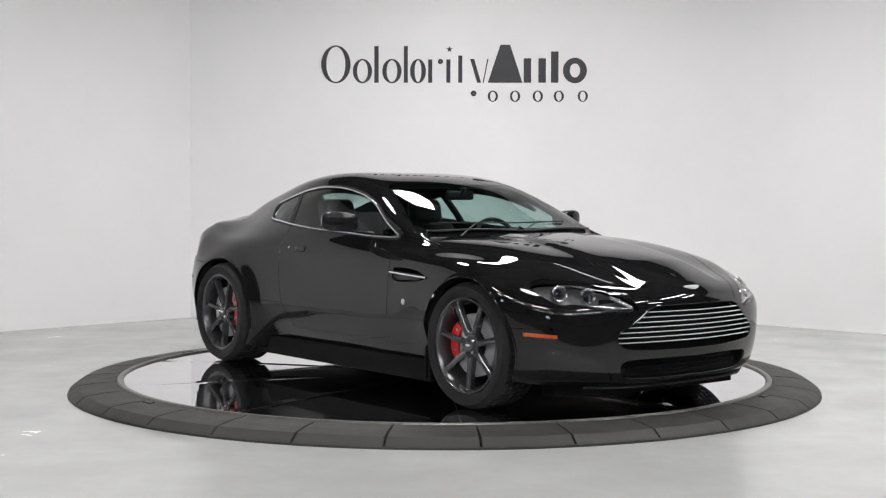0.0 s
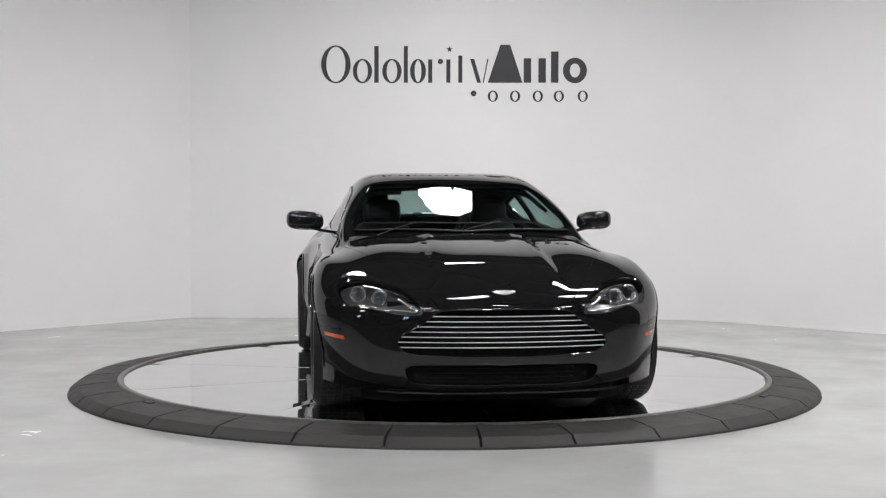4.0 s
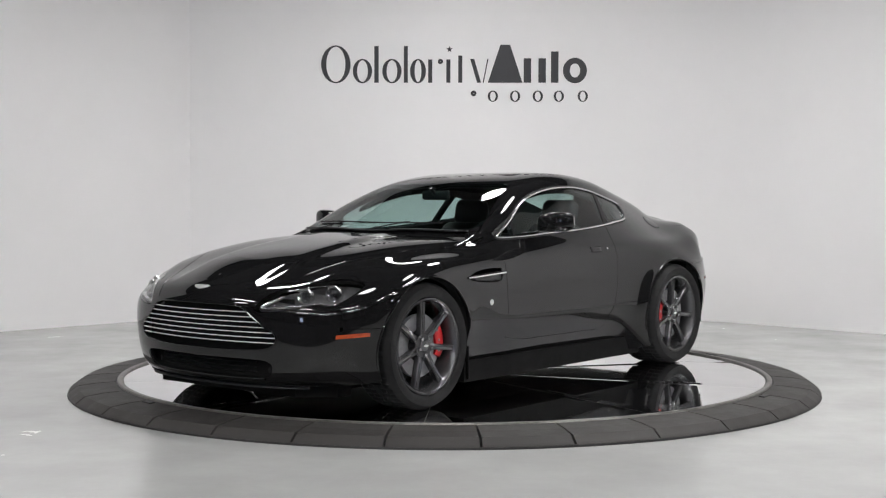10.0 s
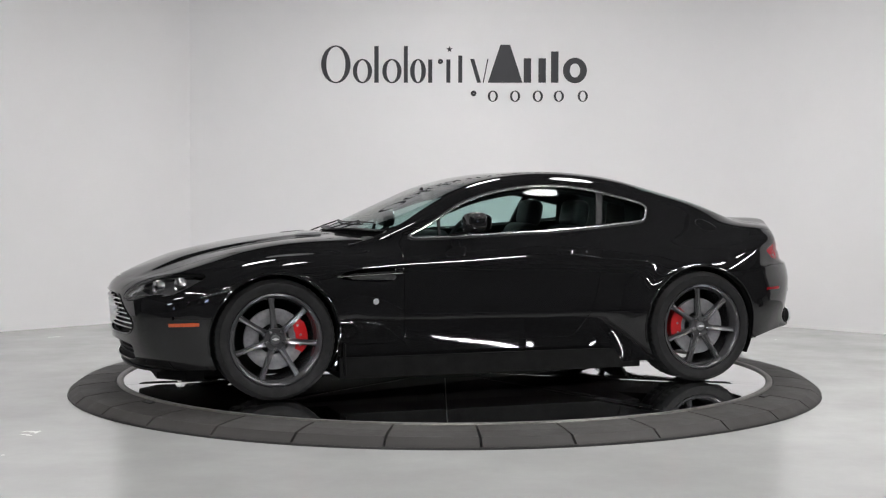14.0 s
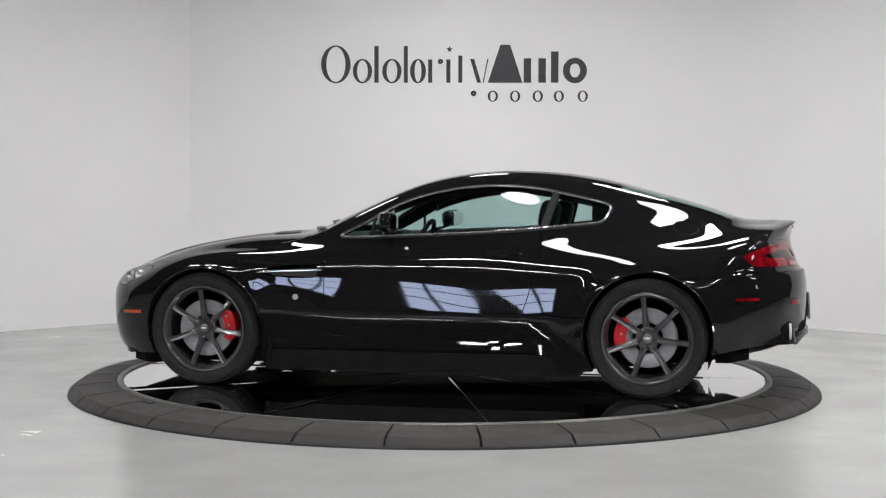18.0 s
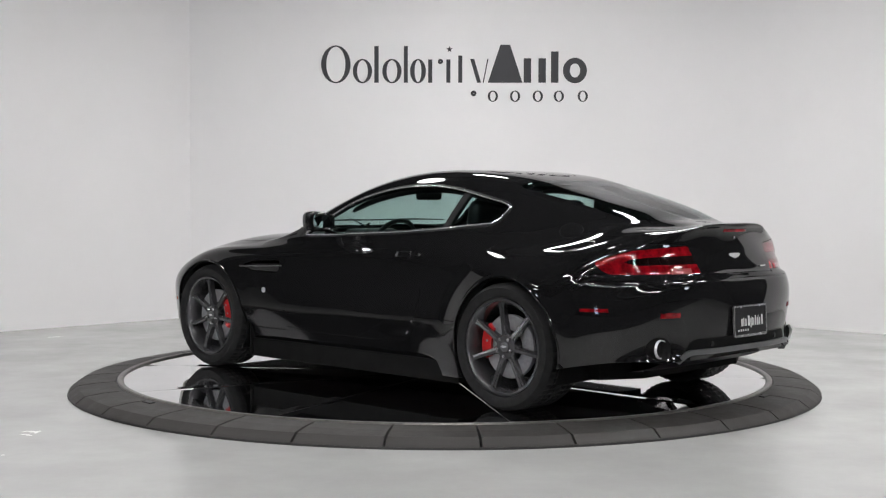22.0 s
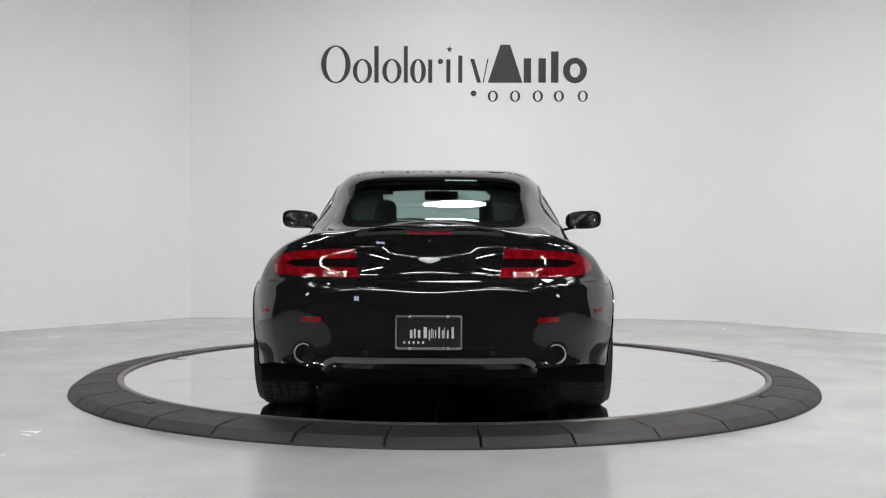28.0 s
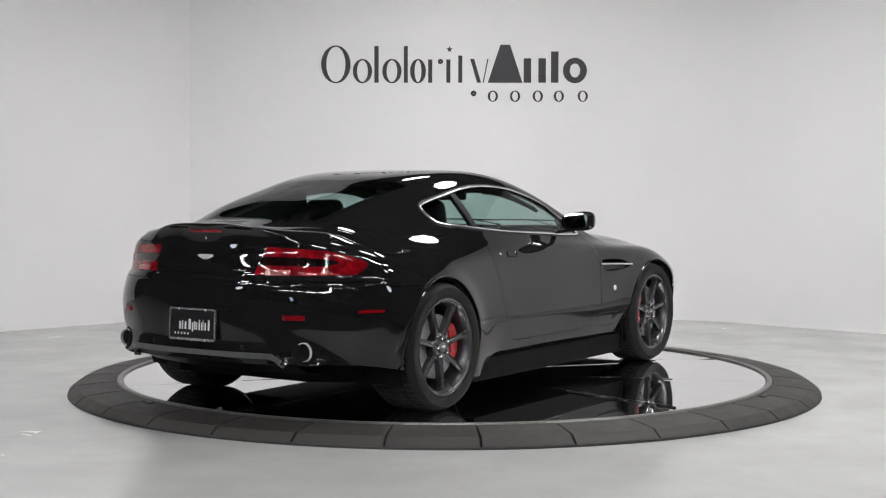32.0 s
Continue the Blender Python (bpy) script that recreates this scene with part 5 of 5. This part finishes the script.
# ---- mirrors, wipers ----
def door_mirror(sd, s):
    bm = bmesh.new()
    bmesh.ops.create_uvsphere(bm, u_segments=32, v_segments=20, radius=1)
    for v in bm.verts:
        p = [math.copysign(abs(c) ** .62, c) for c in v.co]
        k = .88 + .12 * (p[1] * .5 + .5)
        x = p[0] * .066 if p[0] > 0 else p[0] * .030
        v.co = Vector((x - .035 * abs(p[1]) * (p[1] > 0), p[1] * .112, p[2] * .062 * k + .006 * p[1]))
    bmesh.ops.transform(bm, matrix=Matrix.Translation((.165, .915, .968)) @ pose(0, 0, 0, 0, 0, -8), verts=bm.verts)
    if s < 0:
        bmesh.ops.transform(bm, matrix=Matrix.Diagonal((1, -1, 1, 1)), verts=bm.verts)
        bmesh.ops.reverse_faces(bm, faces=bm.faces)
    house = part("door_mirror", bm, PAINT, car, "glossy black door mirror housing")
    gl = [(.129, y, z) for y, z in rounded([(.826, .915), (1.004, .921), (1.010, 1.018), (.828, 1.015)], 2)]
    bm = bmesh.new()
    vs = [bm.verts.new((x + .004 - .035 * max(0, (y - .915) / .096), y * s, z)) for x, y, z in gl]
    c = bm.faces.new(vs)
    r = bmesh.ops.extrude_face_region(bm, geom=[c])
    bmesh.ops.translate(bm, verts=[g for g in r["geom"] if isinstance(g, bmesh.types.BMVert)], vec=(-.005, 0, 0))
    bmesh.ops.recalc_face_normals(bm, faces=bm.faces)
    part("mirror_glass", bm, CHROME, house, "silver mirror glass", smooth=False)
    base, n = touch("side", .235, .895)
    part("stalk", sweep([(base.x, s * (base.y - .01), base.z), (.20, s * .80, .905), (.175, s * .86, .918), (.165, s * .91, .945)], oval(.022, .010, 10)), PAINT, house)


door_mirror("left", 1)
door_mirror("right", -1)


def wiper(y0, y1):
    a, n = touch("top", .80, y0)
    b, n2 = touch("top", .66, y1)
    part("wiper", sweep([a + Vector((0, 0, .008)), a.lerp(b, .5) + Vector((0, 0, .012)), b + Vector((0, 0, .010))], oval(.006, .004, 6)), PLASTIC, car, "black wiper arm")
    path = []
    for k in range(12):
        y = y1 - .30 + .52 * k / 11
        h, n = touch("top", .70 - .14 * (y / .66) ** 2 - .02, y)
        path.append(h + Vector((.012, 0, .004)))
    part("wiper_blade", sweep(path, oval(.006, .005, 6)), PLASTIC, car, "black wiper blade")


wiper(-.05, .22)
wiper(-.52, -.28)
path = [touch("top", .775 - .165 * (y / .66) ** 2, float(y))[0] + Vector((.004, 0, .003)) for y in np.linspace(-.63, .63, 41)]
part("cowl_grille", sweep(path, [(-.03, -.004), (.03, -.004), (.03, .004), (-.03, .006)]), PLASTIC, car, "black plastic scuttle below the windscreen")


# ---- cabin ----
panel(["roof"], "headliner", LEATHER, car, "both", "black cloth roof lining", 0.01, -.05)
for sd in ("left", "right"):
    panel(["rear_quarter"], "pillar_lining", LEATHER, car, sd, "black pillar lining", 0.02, -.06, lambda p: (p[:, 2] > .97) & (p[:, 0] > -1.5) & (p[:, 1] > .3))


def cabin():
    part("cabin_floor", block(-1.15, .70, -.70, .70, .20, .24), SHELL, car, "black carpeted floor", smooth=False)
    bm = block(.24, .78, -.70, .70, .62, .885, .06, 3)
    part("dashboard", bm, LEATHER, car, "black leather dashboard")
    part("binnacle", block(.18, .40, .22, .52, .82, .915, .035, 3), LEATHER, car, "rounded instrument hood")
    part("centre_console", block(-.55, .30, -.12, .12, .24, .60, .03), LEATHER, car)
    part("parcel_shelf", block(-1.72, -1.0, -.56, .56, .80, .84, .01), LEATHER, car, "black luggage shelf", smooth=False)
    part("bulkhead", block(-1.0, -.93, -.60, .60, .24, .86, .02), LEATHER, car, smooth=False)
    for s in (1, -1):
        bm = bmesh.new()
        rows = [[bm.verts.new((x, y * s, z)) for y, z in ((.25, .84), (.31, zt), (.52, zt - .03), (.56, .84))] for x, zt in ((-.96, 1.16), (-1.30, 1.075), (-1.62, .985))]
        for p, q in zip(rows, rows[1:]):
            for j in range(3):
                bm.faces.new((p[j], p[j + 1], q[j + 1], q[j]))
        for r in (rows[0], rows[-1]):
            bm.faces.new(r)
        bmesh.ops.recalc_face_normals(bm, faces=bm.faces)
        part("luggage_side_trim", bm, SHELL, car, "black padded side trim of the luggage bay", smooth=False)
    wheel = []
    c, n = Vector((.10, .37, .80)), Matrix.Rotation(radians(-24), 3, "Y")
    for k in range(36):
        a = 2 * math.pi * k / 36
        wheel.append(c + n @ Vector((0, .185 * math.cos(a), .185 * math.sin(a))))
    rim = part("steering_wheel", sweep(wheel, oval(.015, .015, 8), True, (1, 0, .4)), LEATHER, car, "black leather steering wheel")
    part("boss", block(.09, .15, .31, .43, .75, .85, .02, 3), LEATHER, rim)
    for a in (0, 180, 270):
        d = n @ Vector((0, .18 * math.cos(radians(a)), .18 * math.sin(radians(a))))
        part("wheel_spoke", sweep([c, c + d], oval(.018, .007, 8), False, (1, 0, .4)), LEATHER, rim)
    for s in (.37, -.37):
        base = part("seat", block(-.55, .02, s - .25, s + .25, .26, .46, .06, 3), LEATHER, car, "black leather bucket seat")
        bm = block(-.09, .09, -.25, .25, 0, .58, .07, 4)
        for v in bm.verts:
            k = v.co.z / .58
            v.co.y *= 1 - .28 * k ** 2
        bmesh.ops.transform(bm, matrix=pose(-.50, s, .38, 0, -17, 0), verts=bm.verts)
        part("backrest", bm, LEATHER, base)
        bm = block(-.055, .055, -.13, .13, 0, .18, .05, 4)
        bmesh.ops.transform(bm, matrix=pose(-.675, s, .92, 0, -12, 0), verts=bm.verts)
        part("headrest", bm, LEATHER, base)
    part("rear_view_mirror", block(.13, .165, -.11, .11, 1.095, 1.155, .018, 3), PLASTIC, car, "black interior mirror")
    part("mirror_stem", sweep([(.16, 0, 1.13), (.20, 0, 1.17)], oval(.012, .012, 8)), PLASTIC, car)


cabin()


def motions():
    walk(car, [(t, pose(0, 0, DISC_Z, 0, 0, a) @ pose(*CAR_OFF, 0)) for t, a in TURN])
    walk(disc, [(t, pose(0, 0, DISC_Z, 0, 0, a)) for t, a in TURN])


motions()
